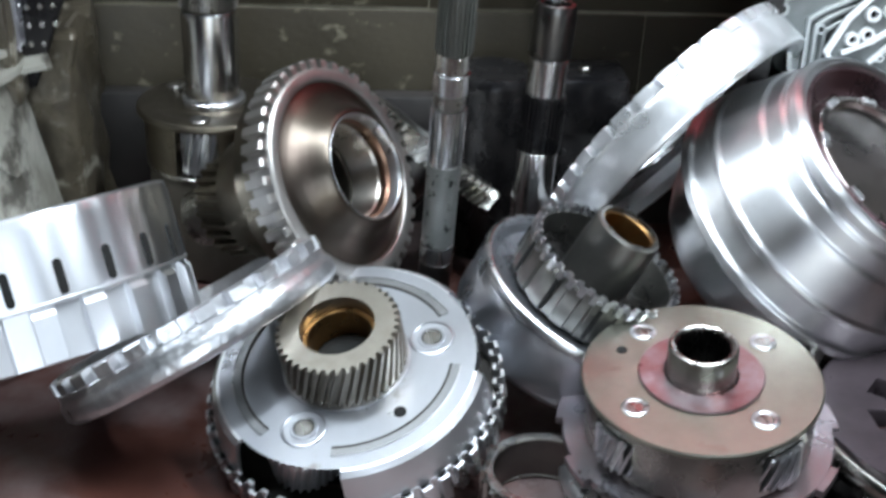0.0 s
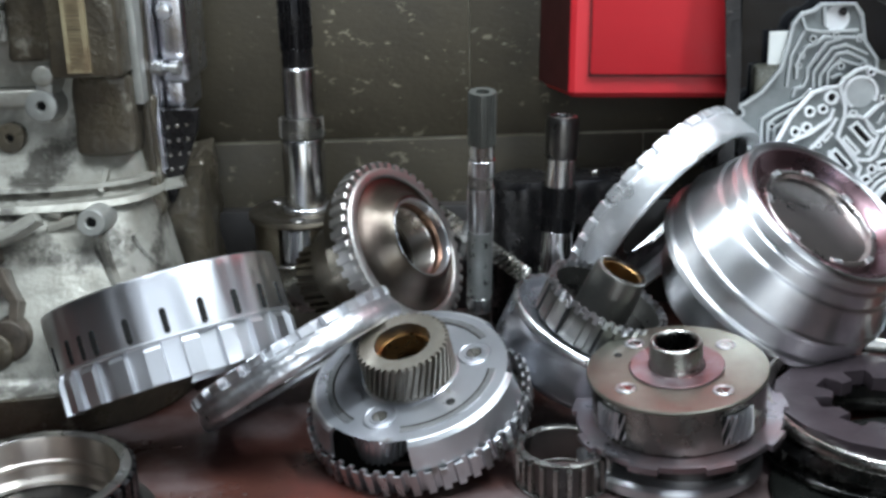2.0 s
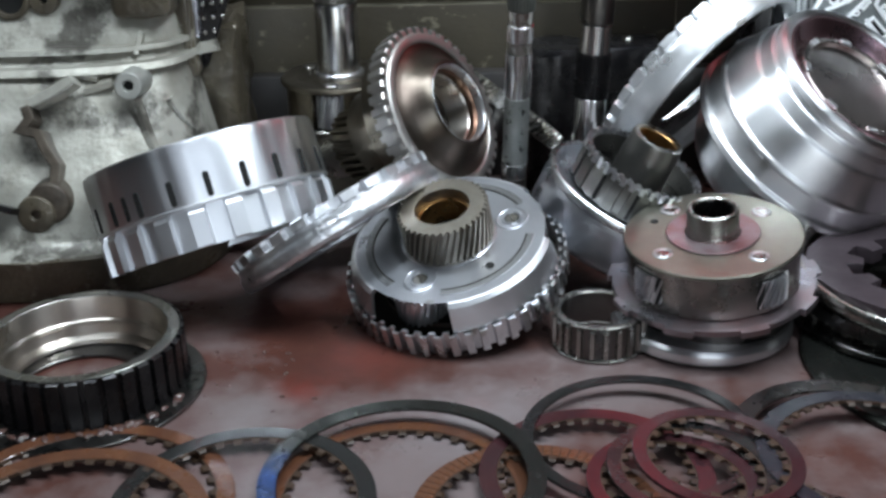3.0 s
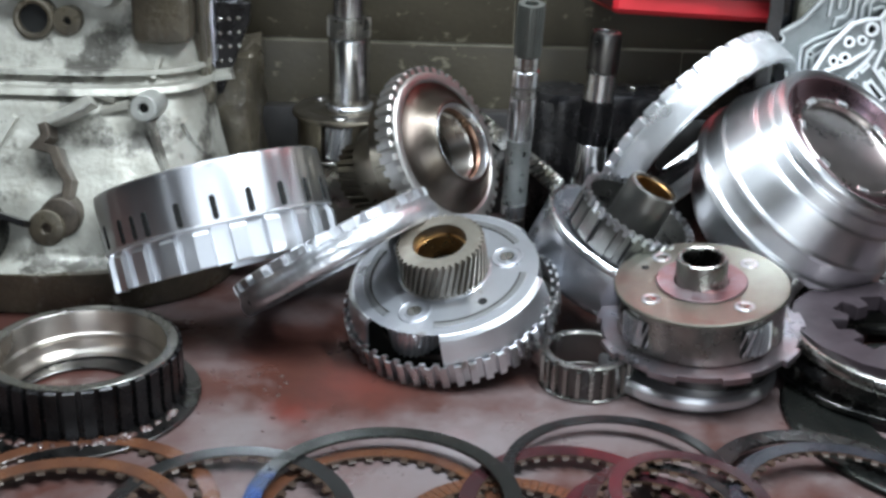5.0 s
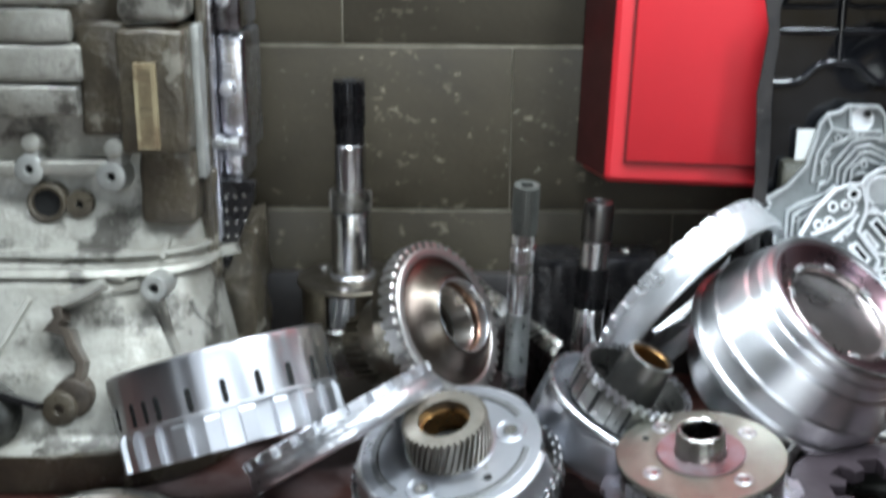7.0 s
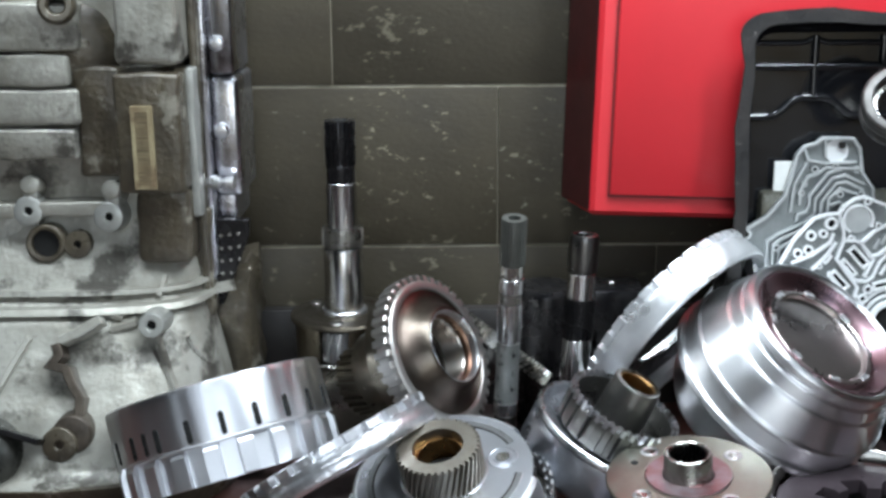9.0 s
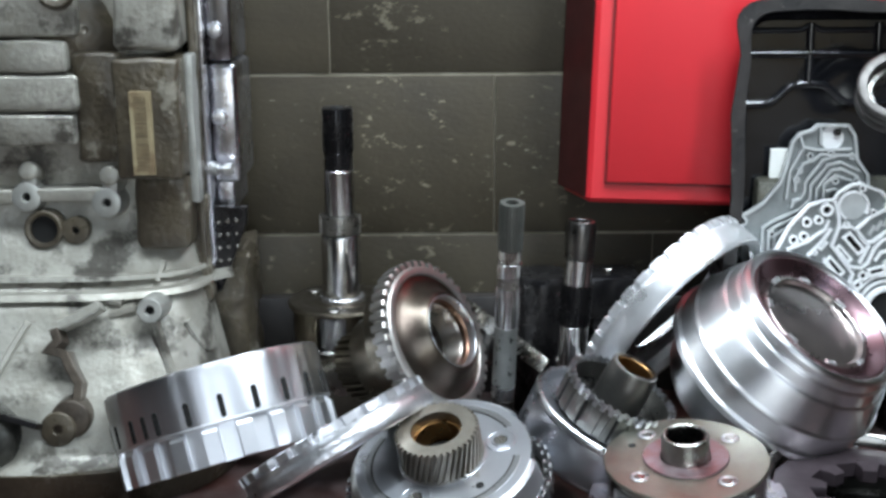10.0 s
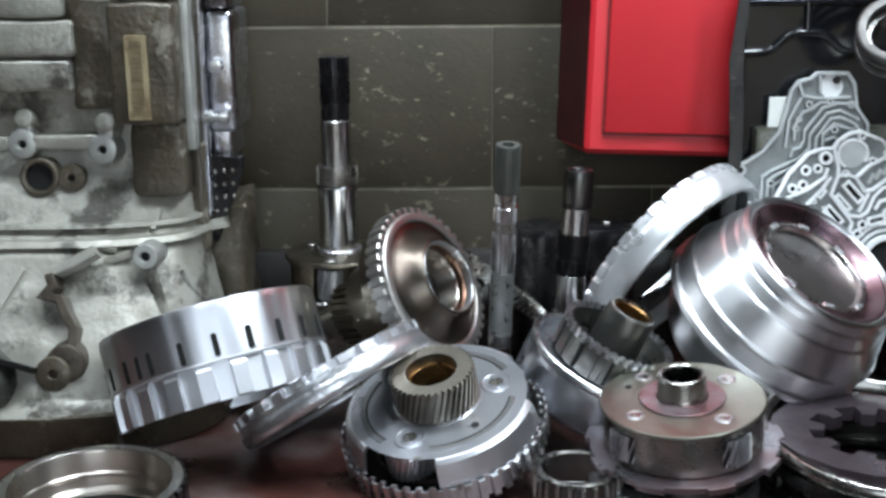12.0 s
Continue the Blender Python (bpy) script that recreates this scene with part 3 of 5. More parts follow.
def planet_carrier():
    n = Vector((-0.085, -0.085, 0.993)).normalized()
    t = thing("planetary_carrier", "brown-tinted steel planetary carrier with helical pinions", "planetary gear", axis((0.2687, 0.6837, 0.0935), n, 0, (0, -1, 0)))
    R = 0.0765
    part("top_plate", ring(0.024, R, -0.004, 0.0, 96, 0.001), M_BROWNPLATE, t, "flat brown-tinted plate")
    part("collar", lathe([(0.018, -0.03), (0.0228, -0.03), (0.0228, 0.004), (0.0222, 0.005), (0.0222, 0.0225), (0.021, 0.0245), (0.0188, 0.0245), (0.0180, 0.023)], 64), M_OILY, t, "upright steel collar")
    part("internal_spline", toothed(36, 0.0182, 0.0178, 0.0166, -0.028, 0.0225, inside=True), M_DARK, t)
    part("thrust_washer", ring(0.0235, 0.0400, 0.0, 0.0022, 64), M_REDOIL, t, "red oily thrust washer")
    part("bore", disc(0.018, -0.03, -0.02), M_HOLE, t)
    part("body", lathe([(0.030, -0.043), (0.0735, -0.043), (0.0735, -0.004), (0.030, -0.004)], 96), M_OILY, t, "oily grey carrier body")
    for a in (-60, 30, 120, 210):
        p = part("pin", lathe([(0.0052, 0.0), (0.0088, 0.0), (0.0086, 0.0010), (0.0070, 0.0016), (0.0056, 0.0012), (0.0052, 0.0004)], 32, 0), M_STEEL, t, "bright pin rim", pose(0.0555 * math.cos(radians(a)), 0.0555 * math.sin(radians(a)), 0))
        part("pin_end", disc(0.0053, 0.0001, 0.0007, 32, 0.0002), M_OILY, p, "dull hollow pin end")
    part("oil_hole", disc(0.0036, -0.0005, 0.0006, 20, 0.0002), M_HOLE, t, "", pose(0.0545 * math.cos(radians(-124)), 0.0545 * math.sin(radians(-124)), 0))
    for a in (-60, 30, 120, 210):
        c, s = math.cos(radians(a)), math.sin(radians(a))
        # Black patch painted for the shade inside the pinion window.
        part("window", sector(0.0700, 0.0742, a - 13, a + 13, -0.0375, -0.0105), M_HOLE, t, "dark pinion window")
        part("pinion", toothed(24, 0.005, 0.0188, 0.0220, -0.0365, -0.0110, helix=24, duty=0.5), M_STEEL, t, "helical pinion", pose(0.0580 * c, 0.0580 * s, 0))
    f = part("flange", ring(0.05, 0.0880, -0.0500, -0.0435, 128), M_PURPLE_STEEL, t, "purple-tinted lugged flange")
    for a in range(-150, 210, 40):
        part("lug", sector(0.0860, 0.0925, a - 8, a + 8, -0.0498, -0.0437, 6), M_PURPLE_STEEL, f)
    part("lower_drum", lathe([(0.05, -0.078), (0.066, -0.078), (0.066, -0.050), (0.05, -0.050)], 64), M_DARK, t)
    b = thing("steel_ring", "bright steel ring under the planetary carrier", "ring", pose(0.2650, 0.6895, 0.0))
    part("rim", lathe([(0.058, 0.0), (0.074, 0.0), (0.0795, 0.004), (0.0800, 0.012), (0.0765, 0.0160), (0.058, 0.0160)], 96), M_TURNED, b)


M_PURPLE_STEEL = mat("purple_tinted_steel", (0.36, 0.345, 0.37), (0.32, 0.19, 0.19), rough=0.34, metal=0.95, scale=12, contrast=0.5, bump=0.04)
planet_carrier()


def needle_cage():
    t = thing("roller_clutch_cage", "dark steel roller cage lying on the bench", "bearing cage", pose(0.170, 0.664, 0.0005, 0, 0, 10))
    part("band", ring(0.0335, 0.0388, 0.002, 0.031), M_DARK, t, "dark inner band")
    part("roller_band", toothed(22, 0.0370, 0.0384, 0.0416, 0.003, 0.0300, duty=0.50, land=0.62), M_OILY, t, "row of bright rollers")
    part("base_ring", ring(0.033, 0.0415, 0.0, 0.0025), M_OILY, t)
    part("top_ring", ring(0.033, 0.0395, 0.0305, 0.0330), M_OILY, t)


needle_cage()


M_SLEEVE = mat("dull_grey_sleeve", (0.22, 0.215, 0.20), (0.16, 0.155, 0.145), rough=0.36, metal=0.9, scale=30, bump=0.06)


def hub_assembly():
    n = Vector((0.407, -0.14, 0.903)).normalized()
    t = thing("clutch_hub", "grey steel clutch hub with toothed ring and bronze-bushed sleeve", "clutch hub", axis((0.2266, 0.7974, 0.1164), n, 8))
    part("dish", lathe([(0.04, -0.078), (0.074, -0.085), (0.0810, -0.078), (0.0815, -0.045), (0.0805, -0.035), (0.0770, -0.031), (0.0745, -0.0325), (0.0700, -0.038), (0.055, -0.040), (0.04, -0.040)], 96), M_PRESSED, t, "grey rolled dish with bright rim")
    part("tooth_ring", toothed(18, 0.0535, 0.0555, 0.0580, -0.036, -0.003, duty=0.62, land=0.85), M_SLEEVE, t, "fluted hub ring")
    part("jagged_crown", corrugated(38, 0.0552, 0.0596, 0.0014, -0.0060, 0.0020), M_STEEL, t, "small teeth round the top edge")
    part("rim_bead", lathe([(0.0755, -0.0335), (0.0765, -0.0300), (0.0790, -0.0290), (0.0815, -0.0305), (0.0824, -0.0345), (0.0815, -0.0375), (0.0770, -0.0375)], 96, 0.0004), M_STEEL, t, "bright rolled rim")
    part("inner_floor", ring(0.02, 0.0525, -0.026, -0.022), M_DARK, t)
    part("sleeve", lathe([(0.0205, -0.03), (0.0265, -0.03), (0.0262, 0.010), (0.0248, 0.028), (0.0240, 0.0294), (0.0215, 0.0294), (0.0205, 0.027)], 64), M_SLEEVE, t, "dark grey sleeve")
    part("crown", toothed(48, 0.0208, 0.0225, 0.0236, 0.0280, 0.0300, duty=0.5), M_OILY, t)
    part("bushing", lathe([(0.0190, -0.02), (0.0208, -0.02), (0.0208, 0.0272), (0.0190, 0.0272)], 64), M_BRONZE, t, "bronze bushing")
    for i in range(10):
        part("slit", sector(0.0578, 0.0592, i * 36, i * 36 + 3, -0.034, -0.004, 3), M_HOLE, t)


hub_assembly()


def bevel_disc():
    n = Vector((0.75, -0.45, 0.46)).normalized()
    t = thing("toothed_gear_disc", "flared steel gear disc with square teeth, leaning on its hub", "gear", axis((0.039, 0.85, 0.1576), n, 0))
    part("face", lathe([(0.0392, -0.010), (0.0392, 0.0200), (0.0402, 0.0215), (0.0425, 0.0208), (0.0465, 0.0150), (0.0500, 0.0095), (0.0545, 0.0045), (0.0600, 0.0005), (0.0655, -0.0015), (0.0700, -0.0018), (0.0700, -0.020), (0.0392, -0.020)], 128, 0.0006), M_WARMSTEEL, t, "polished flared face")
    part("rim", lathe([(0.0680, -0.010), (0.0684, 0.0004), (0.0700, 0.0016), (0.0770, 0.0014), (0.0788, -0.0004), (0.0790, -0.010)], 128, 0.0005), M_DISC, t, "broad bright ground rim")
    part("tooth_band", toothed(42, 0.070, 0.0785, 0.0856, -0.0200, -0.0010, duty=0.52, land=0.94), M_DISC, t, "band of square teeth")
    part("back_band", ring(0.060, 0.0775, -0.036, -0.0195, 96), M_BROWNSTEEL, t, "oily back band")
    part("bore_lip", lathe([(0.0372, 0.012), (0.0376, 0.0195), (0.0386, 0.0212), (0.0393, 0.0208), (0.0393, 0.012)], 96, 0.0003), M_STEEL, t, "thin bright bore edge")
    part("bore_step", lathe([(0.0352, 0.0040), (0.0393, 0.0040), (0.0393, 0.0122), (0.0374, 0.0122), (0.0362, 0.0105), (0.0352, 0.0095)], 96, 0.0004), M_BRONZE_OILY, t, "oily brown bore step")
    part("bore_sleeve", lathe([(0.0335, -0.022), (0.0393, -0.022), (0.0393, 0.0038), (0.0355, 0.0038), (0.0337, 0.0020)], 96, 0.0004), M_BORE, t, "turned bore")
    # Near-black lining stands in for the shade deep in the bore.
    part("bore_depth", lathe([(0.0315, -0.080), (0.0390, -0.080), (0.0390, -0.0222), (0.0332, -0.0222), (0.0315, -0.025)], 64), M_BORE_SHADE, t, "deep bore, shade put into its dark colour")
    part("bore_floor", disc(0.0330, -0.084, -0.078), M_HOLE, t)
    part("hub", lathe([(0.0, -0.150), (0.024, -0.150), (0.027, -0.120), (0.027, -0.081), (0.0, -0.081)], 48), M_OILY, t)
    part("hub_collar", lathe([(0.030, -0.085), (0.0475, -0.085), (0.0480, -0.083), (0.0480, -0.054), (0.0465, -0.052), (0.0465, -0.049), (0.0500, -0.047), (0.0500, -0.036), (0.030, -0.036)], 64), M_BROWNSTEEL, t, "stepped hub collar")
    part("hub_gear", toothed(26, 0.02, 0.0350, 0.0395, -0.118, -0.088, helix=12), M_BROWNSTEEL, t, "small hub gear")


M_DISC = mat("dull_ground_steel", (0.58, 0.56, 0.53), (0.44, 0.42, 0.40), rough=0.40, metal=1, scale=16, contrast=0.3, grain=300, bump=0.06)
# Bore steel darkened to carry the shade of its depth.
M_BORE_SHADE = mat("shaded_bore_steel", (0.06, 0.055, 0.045), (0.035, 0.03, 0.026), rough=0.35, metal=0.8, scale=30, bump=0.05)
M_WARMSTEEL = mat("oily_warm_steel", (0.19, 0.168, 0.135), (0.090, 0.060, 0.054), rough=0.38, metal=1, scale=9, contrast=0.3, grain=250, bump=0.04, aniso=0.6)
M_BRONZE_OILY = mat("oily_brown_bore", (0.30, 0.20, 0.13), (0.20, 0.11, 0.08), rough=0.30, metal=1, scale=24, bump=0.04)
bevel_disc()


def back_gear():
    t = thing("helical_ring_gear", "oily grey helical gear standing tilted behind the disc", "gear", axis((0.105, 0.990, 0.120), (0.577, 0.22, 0.725)))
    part("teeth", toothed(52, 0.05, 0.070, 0.0755, -0.010, 0.008, helix=8), M_OILY, t, "helical tooth band")
    part("web", ring(0.02, 0.052, -0.008, 0.002), M_DARK, t)
    part("stem", lathe([(0.0, -0.14), (0.026, -0.14), (0.026, -0.004), (0.0, -0.004)], 40), M_DARK, t)


back_gear()


def drum_bowl():
    n = Vector((0.42, -0.43, 0.80)).normalized()
    t = thing("polished_drum", "bright turned steel drum lying tilted with its mouth up", "clutch drum", axis((0.437, 0.828, 0.186), n, 0))
    part("shell", lathe([(0.0760, -0.050), (0.0800, -0.006), (0.0830, -0.001), (0.0880, 0.0), (0.0915, -0.003), (0.0925, -0.010), (0.0905, -0.0115), (0.0905, -0.0140), (0.0940, -0.0155), (0.0972, -0.0285), (0.1005, -0.0300), (0.1022, -0.0335), (0.1118, -0.0605),
         (0.1145, -0.0625), (0.1148, -0.0660), (0.1138, -0.0675), (0.1160, -0.0860), (0.1200, -0.0875), (0.1206, -0.0950), (0.1165, -0.0980), (0.1010, -0.099), (0.0990, -0.135), (0.0900, -0.150), (0.02, -0.150), (0.02, -0.140), (0.080, -0.130)], 128, 0.0008), M_BOWL, t, "turned steel shell", None, 14)
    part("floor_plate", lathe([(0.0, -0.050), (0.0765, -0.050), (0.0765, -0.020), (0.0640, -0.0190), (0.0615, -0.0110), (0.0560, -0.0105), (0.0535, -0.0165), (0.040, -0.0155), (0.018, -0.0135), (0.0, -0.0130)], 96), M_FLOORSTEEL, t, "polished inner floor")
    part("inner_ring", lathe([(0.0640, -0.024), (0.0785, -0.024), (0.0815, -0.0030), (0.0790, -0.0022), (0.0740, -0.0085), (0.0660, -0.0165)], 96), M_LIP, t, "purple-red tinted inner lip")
    for a in range(0, 360, 45):
        part("lug", sector(0.0560, 0.0620, a, a + 12, -0.0112, -0.0090, 5), M_TURNED, t)


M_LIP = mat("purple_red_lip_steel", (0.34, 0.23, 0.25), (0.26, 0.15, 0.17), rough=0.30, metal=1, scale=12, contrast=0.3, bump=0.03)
# Reddish second tone puts a red reflection into the floor steel's colour.
M_FLOORSTEEL = mat("red_reflection_tinted_steel", (0.56, 0.53, 0.51), (0.44, 0.38, 0.37), rough=0.28, metal=1, scale=9, contrast=0.3, bump=0.03)
drum_bowl()


def tall_ring():
    n = Vector((0.634, -0.562, -0.532)).normalized()
    t = thing("notched_drum_ring", "white-bright aluminium notched ring leaning on the polished drum", "clutch ring", axis((0.318, 0.935, 0.1455), n))
    part("wall", lathe([(0.108, -0.030), (0.119, -0.030), (0.1205, -0.026), (0.1205, -0.004), (0.1190, 0.0), (0.1130, 0.0), (0.1110, -0.004), (0.108, -0.008)], 128), M_ROUGHALU, t)
    part("notched_edge", toothed(34, 0.108, 0.1135, 0.1210, -0.040, -0.0295, duty=0.72, land=0.9), M_ROUGHALU, t, "notched back edge")
    part("web", ring(0.06, 0.109, -0.022, -0.018, 96), M_DARK, t)


tall_ring()


def plate_stack():
    t = thing("drum_plate", "large dark olive oily plate under the stack", "plate", pose(0.485, 0.605, 0.0005))
    part("plate", lathe([(0.080, 0.0), (0.146, 0.0), (0.149, 0.002), (0.149, 0.0045), (0.146, 0.0062), (0.120, 0.0062), (0.118, 0.0045), (0.080, 0.0045)], 128), M_OLIVEPLATE, t)
    zs = 0.0070
    for i, (ro, ri, h, m_, lab) in enumerate(((0.112, 0.07, 0.0065, M_DARK, "dark oily backing plate at the bottom of the stack"), (0.104, 0.07, 0.006, M_OILY, "oily grey clutch plate in the stack"),
                                              (0.108, 0.07, 0.013, M_DARK, "thick dark pressure plate in the stack"), (0.1015, 0.07, 0.006, M_PLATE, "oily steel clutch plate in the stack"))):
        t = thing("clutch_plate", lab, "clutch plate", pose(0.458 + 0.002 * i, 0.694 + 0.003 * (i % 2), zs), "stack of clutch plates")
        part("plate", toothed(30, ri, ro - 0.004, ro, 0, h, duty=0.5, land=0.8) if i % 2 else ring(ri, ro, 0, h, 96), m_, t)
        zs += h + 0.0003
    t = thing("pressure_plate", "purple-grey pressure plate with notched inner edge on the stack", "clutch plate", pose(0.4556, 0.6888, zs), "stack of clutch plates")
    part("plate", toothed(9, 0.098, 0.064, 0.048, 0.0, 0.0145, inside=True, duty=0.5, land=0.8), M_PURPLE, t)
    zs += 0.0148
    t = thing("piston_ring", "bright dished piston ring lying tilted round the pressure plate", "piston", axis((0.4575, 0.6945, zs - 0.0068), (0.03, -0.125, 1)), "stack of clutch plates")
    part("rim", lathe([(0.0995, -0.006), (0.1075, -0.006), (0.1105, -0.002), (0.1100, 0.004), (0.1070, 0.0075), (0.1035, 0.0070), (0.0995, 0.001)], 128), M_OILY, t)


M_OLIVEPLATE = mat("oily_olive_steel", (0.040, 0.042, 0.036), (0.018, 0.019, 0.018), rough=0.28, metal=0.7, scale=26, contrast=0.4, grain=200, bump=0.12)
plate_stack()


def front_ring():
    t = thing("ring_gear", "black ribbed ring gear with bright turned bore on the bench", "gear", pose(-0.2640, 0.6130, 0.0036, 0, 0, 0))
    part("body", toothed(36, 0.0715, 0.0795, 0.0838, 0.0, 0.0420, duty=0.74, land=0.90, levels=[(0, 1.35), (0.003, 1.35), (0.007, 1.0), (0.02, 1.0), (0.041, 1.0), (0.0420, 0.6)]), M_BLACKGEAR, t, "black ribbed outer wall")
    part("bore", lathe([(0.0600, 0.001), (0.0718, 0.001), (0.0718, 0.0424), (0.0708, 0.0424), (0.0702, 0.040), (0.0695, 0.0215), (0.0672, 0.0200), (0.0672, 0.0175), (0.0690, 0.016), (0.0680, 0.007), (0.0610, 0.005)], 96, 0.0005), M_BORE, t, "bright turned bore")
    part("top_face", ring(0.0706, 0.0800, 0.0418, 0.0430, 96, 0.0004), M_OILY, t)
    b = thing("round_base_plate", "thin dark oily plate under the ring gear", "plate", pose(-0.2680, 0.604, 0.0005))
    part("plate", ring(0.05, 0.1035, 0.0, 0.003, 96), M_DARK, b)


M_BLACKGEAR = mat("black_wet_steel", (0.013, 0.0125, 0.014), (0.026, 0.024, 0.024), rough=0.27, metal=0.6, scale=30, bump=0.15)
front_ring()


def friction_plate(m, ro, material, label, teeth=36, depth=0.005, width=0.014, h=0.0022, grooves=0):
    t = thing("friction_plate", label, "clutch plate", m, "clutch plates at the front of the bench")
    part("core", toothed(teeth, ro - 0.002, ro - width, ro - width - depth, 0.0, h, inside=True, duty=0.5, land=0.85), M_CORE, t, "toothed steel core")
    if not grooves:
        part("lining", ring(ro - width + 0.001, ro, -0.0004, h + 0.0006, 96, 0.0003), material, t, "friction lining")
        return t
    part("carrier_band", ring(ro - width + 0.0012, ro - 0.0003, -0.0002, h + 0.0001, 96, 0), M_CORE, t)
    pad = part("pad", sector(ro - width + 0.001, ro, 0, 330 / grooves, -0.0004, h + 0.0006, 3), material, t)
    for i in range(1, grooves):
        ob = new("pad", pad.data)
        ob.parent, ob.matrix_basis = t, pose(0, 0, 0, 0, 0, 360 * i / grooves)
    return t


def steel_plate(m, ro, material, label, width=0.015, h=0.003):
    t = thing("steel_clutch_plate", label, "clutch plate", m, "clutch plates at the front of the bench")
    part("plate", ring(ro - width, ro, 0, h, 96, 0.0004), material, t)
    return t


friction_plate(pose(-0.222, 0.432, 0.001), 0.108, M_ORANGE, "orange-brown friction plate with inner teeth lying on the bench")
friction_plate(pose(-0.226, 0.392, 0.0055, 1.5), 0.104, M_ORANGE, "orange-brown friction plate overlapping another")
friction_plate(pose(-0.107, 0.424, 0.0070, 1.5, -1, 0), 0.094, M_PLATE, "grey-green friction plate with inner teeth")
steel_plate(pose(0.004, 0.4450, 0.0135, 0, -1.0, 0), 0.1020, M_BLUED, "dark grey clutch plate with a blue heat tint", 0.0135)
friction_plate(pose(0.002, 0.440, 0.0015), 0.094, M_ORANGE, "brown friction plate under a steel plate", width=0.012)
friction_plate(pose(0.10, 0.405, 0.004, 0, 3, 0), 0.09, M_ORANGE, "grooved brown friction plate overlapping the others", grooves=80)
steel_plate(pose(0.1790, 0.4930, 0.0115, 0, -1.0, 0), 0.0880, M_PLATE, "thin dark oily steel clutch plate on the pile", 0.0095)
friction_plate(pose(0.142, 0.452, 0.0072, 1.0, 0, 0), 0.084, M_MAROON, "maroon wet friction plate with inner teeth")
friction_plate(pose(0.192, 0.430, 0.0150, 0, 1, 0), 0.060, M_MAROON, "small maroon oily friction ring on the pile", 20, 0.005, 0.011)
friction_plate(pose(0.207, 0.438, 0.0195, 2, 2, 20), 0.060, M_PLATE, "small toothed grey plate on the pile", 20, 0.005, 0.011)
friction_plate(pose(0.226, 0.446, 0.0245, 3, 2, 40), 0.060, M_MAROON, "small red-brown toothed ring on the pile", 20, 0.005, 0.011)
steel_plate(pose(0.335, 0.478, 0.0110, 0, 1, 0), 0.090, M_DARK, "dark wet steel clutch plate at the end of the row", 0.016)
friction_plate(pose(0.345, 0.452, 0.0170, 0, 1, 0), 0.088, M_NIGHT, "blue-black friction plate at the end of the row")


# ---- shafts ----
def spline(n, r, z0, z1, helix=0):
    return toothed(n, r * 0.5, r * 0.90, r, z0, z1, duty=0.55, land=0.7, helix=helix)


def tall_shaft():
    t = thing("output_shaft", "tall steel shaft with black splined end on a planetary carrier", "shaft", pose(-0.0745, 1.018, 0.0005))
    part("base_drum", lathe([(0.02, 0.0), (0.052, 0.0), (0.0555, 0.004), (0.0570, 0.0915), (0.0555, 0.0955), (0.02, 0.0955)], 64), M_BEIGE, t, "dull beige base drum")
    part("seam_ring", ring(0.04, 0.0585, 0.0955, 0.0995, 64), M_OILY, t, "thin bright seam ring")
    # carrier wall, open in three windows
    for a0, a1 in ((-82, 3), (33, 118), (158, 243)):
        part("carrier_wall", sector(0.0500, 0.0585, a0, a1, 0.0990, 0.1415, 20), M_BROWNSTEEL, t, "oily carrier wall")
    part("carrier_core", lathe([(0.0, 0.099), (0.034, 0.099), (0.034, 0.142), (0.0, 0.142)], 48), M_DARK, t)
    part("flange", lathe([(0.02, 0.1415), (0.0625, 0.1415), (0.0645, 0.1430), (0.0645, 0.1460), (0.0630, 0.1480), (0.050, 0.1485), (0.047, 0.1470), (0.034, 0.1470), (0.031, 0.1485), (0.02, 0.1485)], 96), M_BROWNSTEEL, t, "round oily flange")
    for a in (-97, 18, 138):
        part("pinion", toothed(16, 0.006, 0.0150, 0.0185, 0.1025, 0.1385, helix=26), M_STEEL, t, "helical pinion", pose(0.0410 * math.cos(radians(a)), 0.0410 * math.sin(radians(a)), 0))
        part("pin_end", disc(0.0085, 0.1465, 0.1500, 24), M_OILY, t, "dull pin end", pose(0.0480 * math.cos(radians(a)), 0.0480 * math.sin(radians(a)), 0))
    part("foot_ring", ring(0.018, 0.0270, 0.1475, 0.1530), M_STEEL, t, "bright ring at the foot of the shaft")
    part("lower_shaft", lathe([(0.0, 0.1480), (0.0231, 0.1480), (0.0231, 0.2265), (0.0218, 0.2285), (0.0, 0.2285)], 64), M_SHAFT, t, "polished shaft")
    part("collar", toothed(40, 0.01, 0.0228, 0.0242, 0.2300, 0.2510), M_OILY, t, "ribbed collar")
    part("upper_shaft", lathe([(0.0, 0.2510), (0.0177, 0.2510), (0.0177, 0.3045), (0.0, 0.3045)], 48), M_SHAFT, t)
    part("neck", lathe([(0.0, 0.3045), (0.0164, 0.3045), (0.0164, 0.325), (0.0, 0.325)], 48), M_BLACKGEAR, t)
    part("splined_end", spline(24, 0.0177, 0.325, 0.3765), M_BLACKGEAR, t, "black splined end")
    part("oil_bore", disc(0.008, 0.3760, 0.3771, 24, 0.0002), M_HOLE, t)


M_BEIGE = mat("dull_beige_cast", (0.120, 0.105, 0.084), (0.080, 0.068, 0.054), rough=0.5, metal=0.2, scale=18, bump=0.2)


tall_shaft()


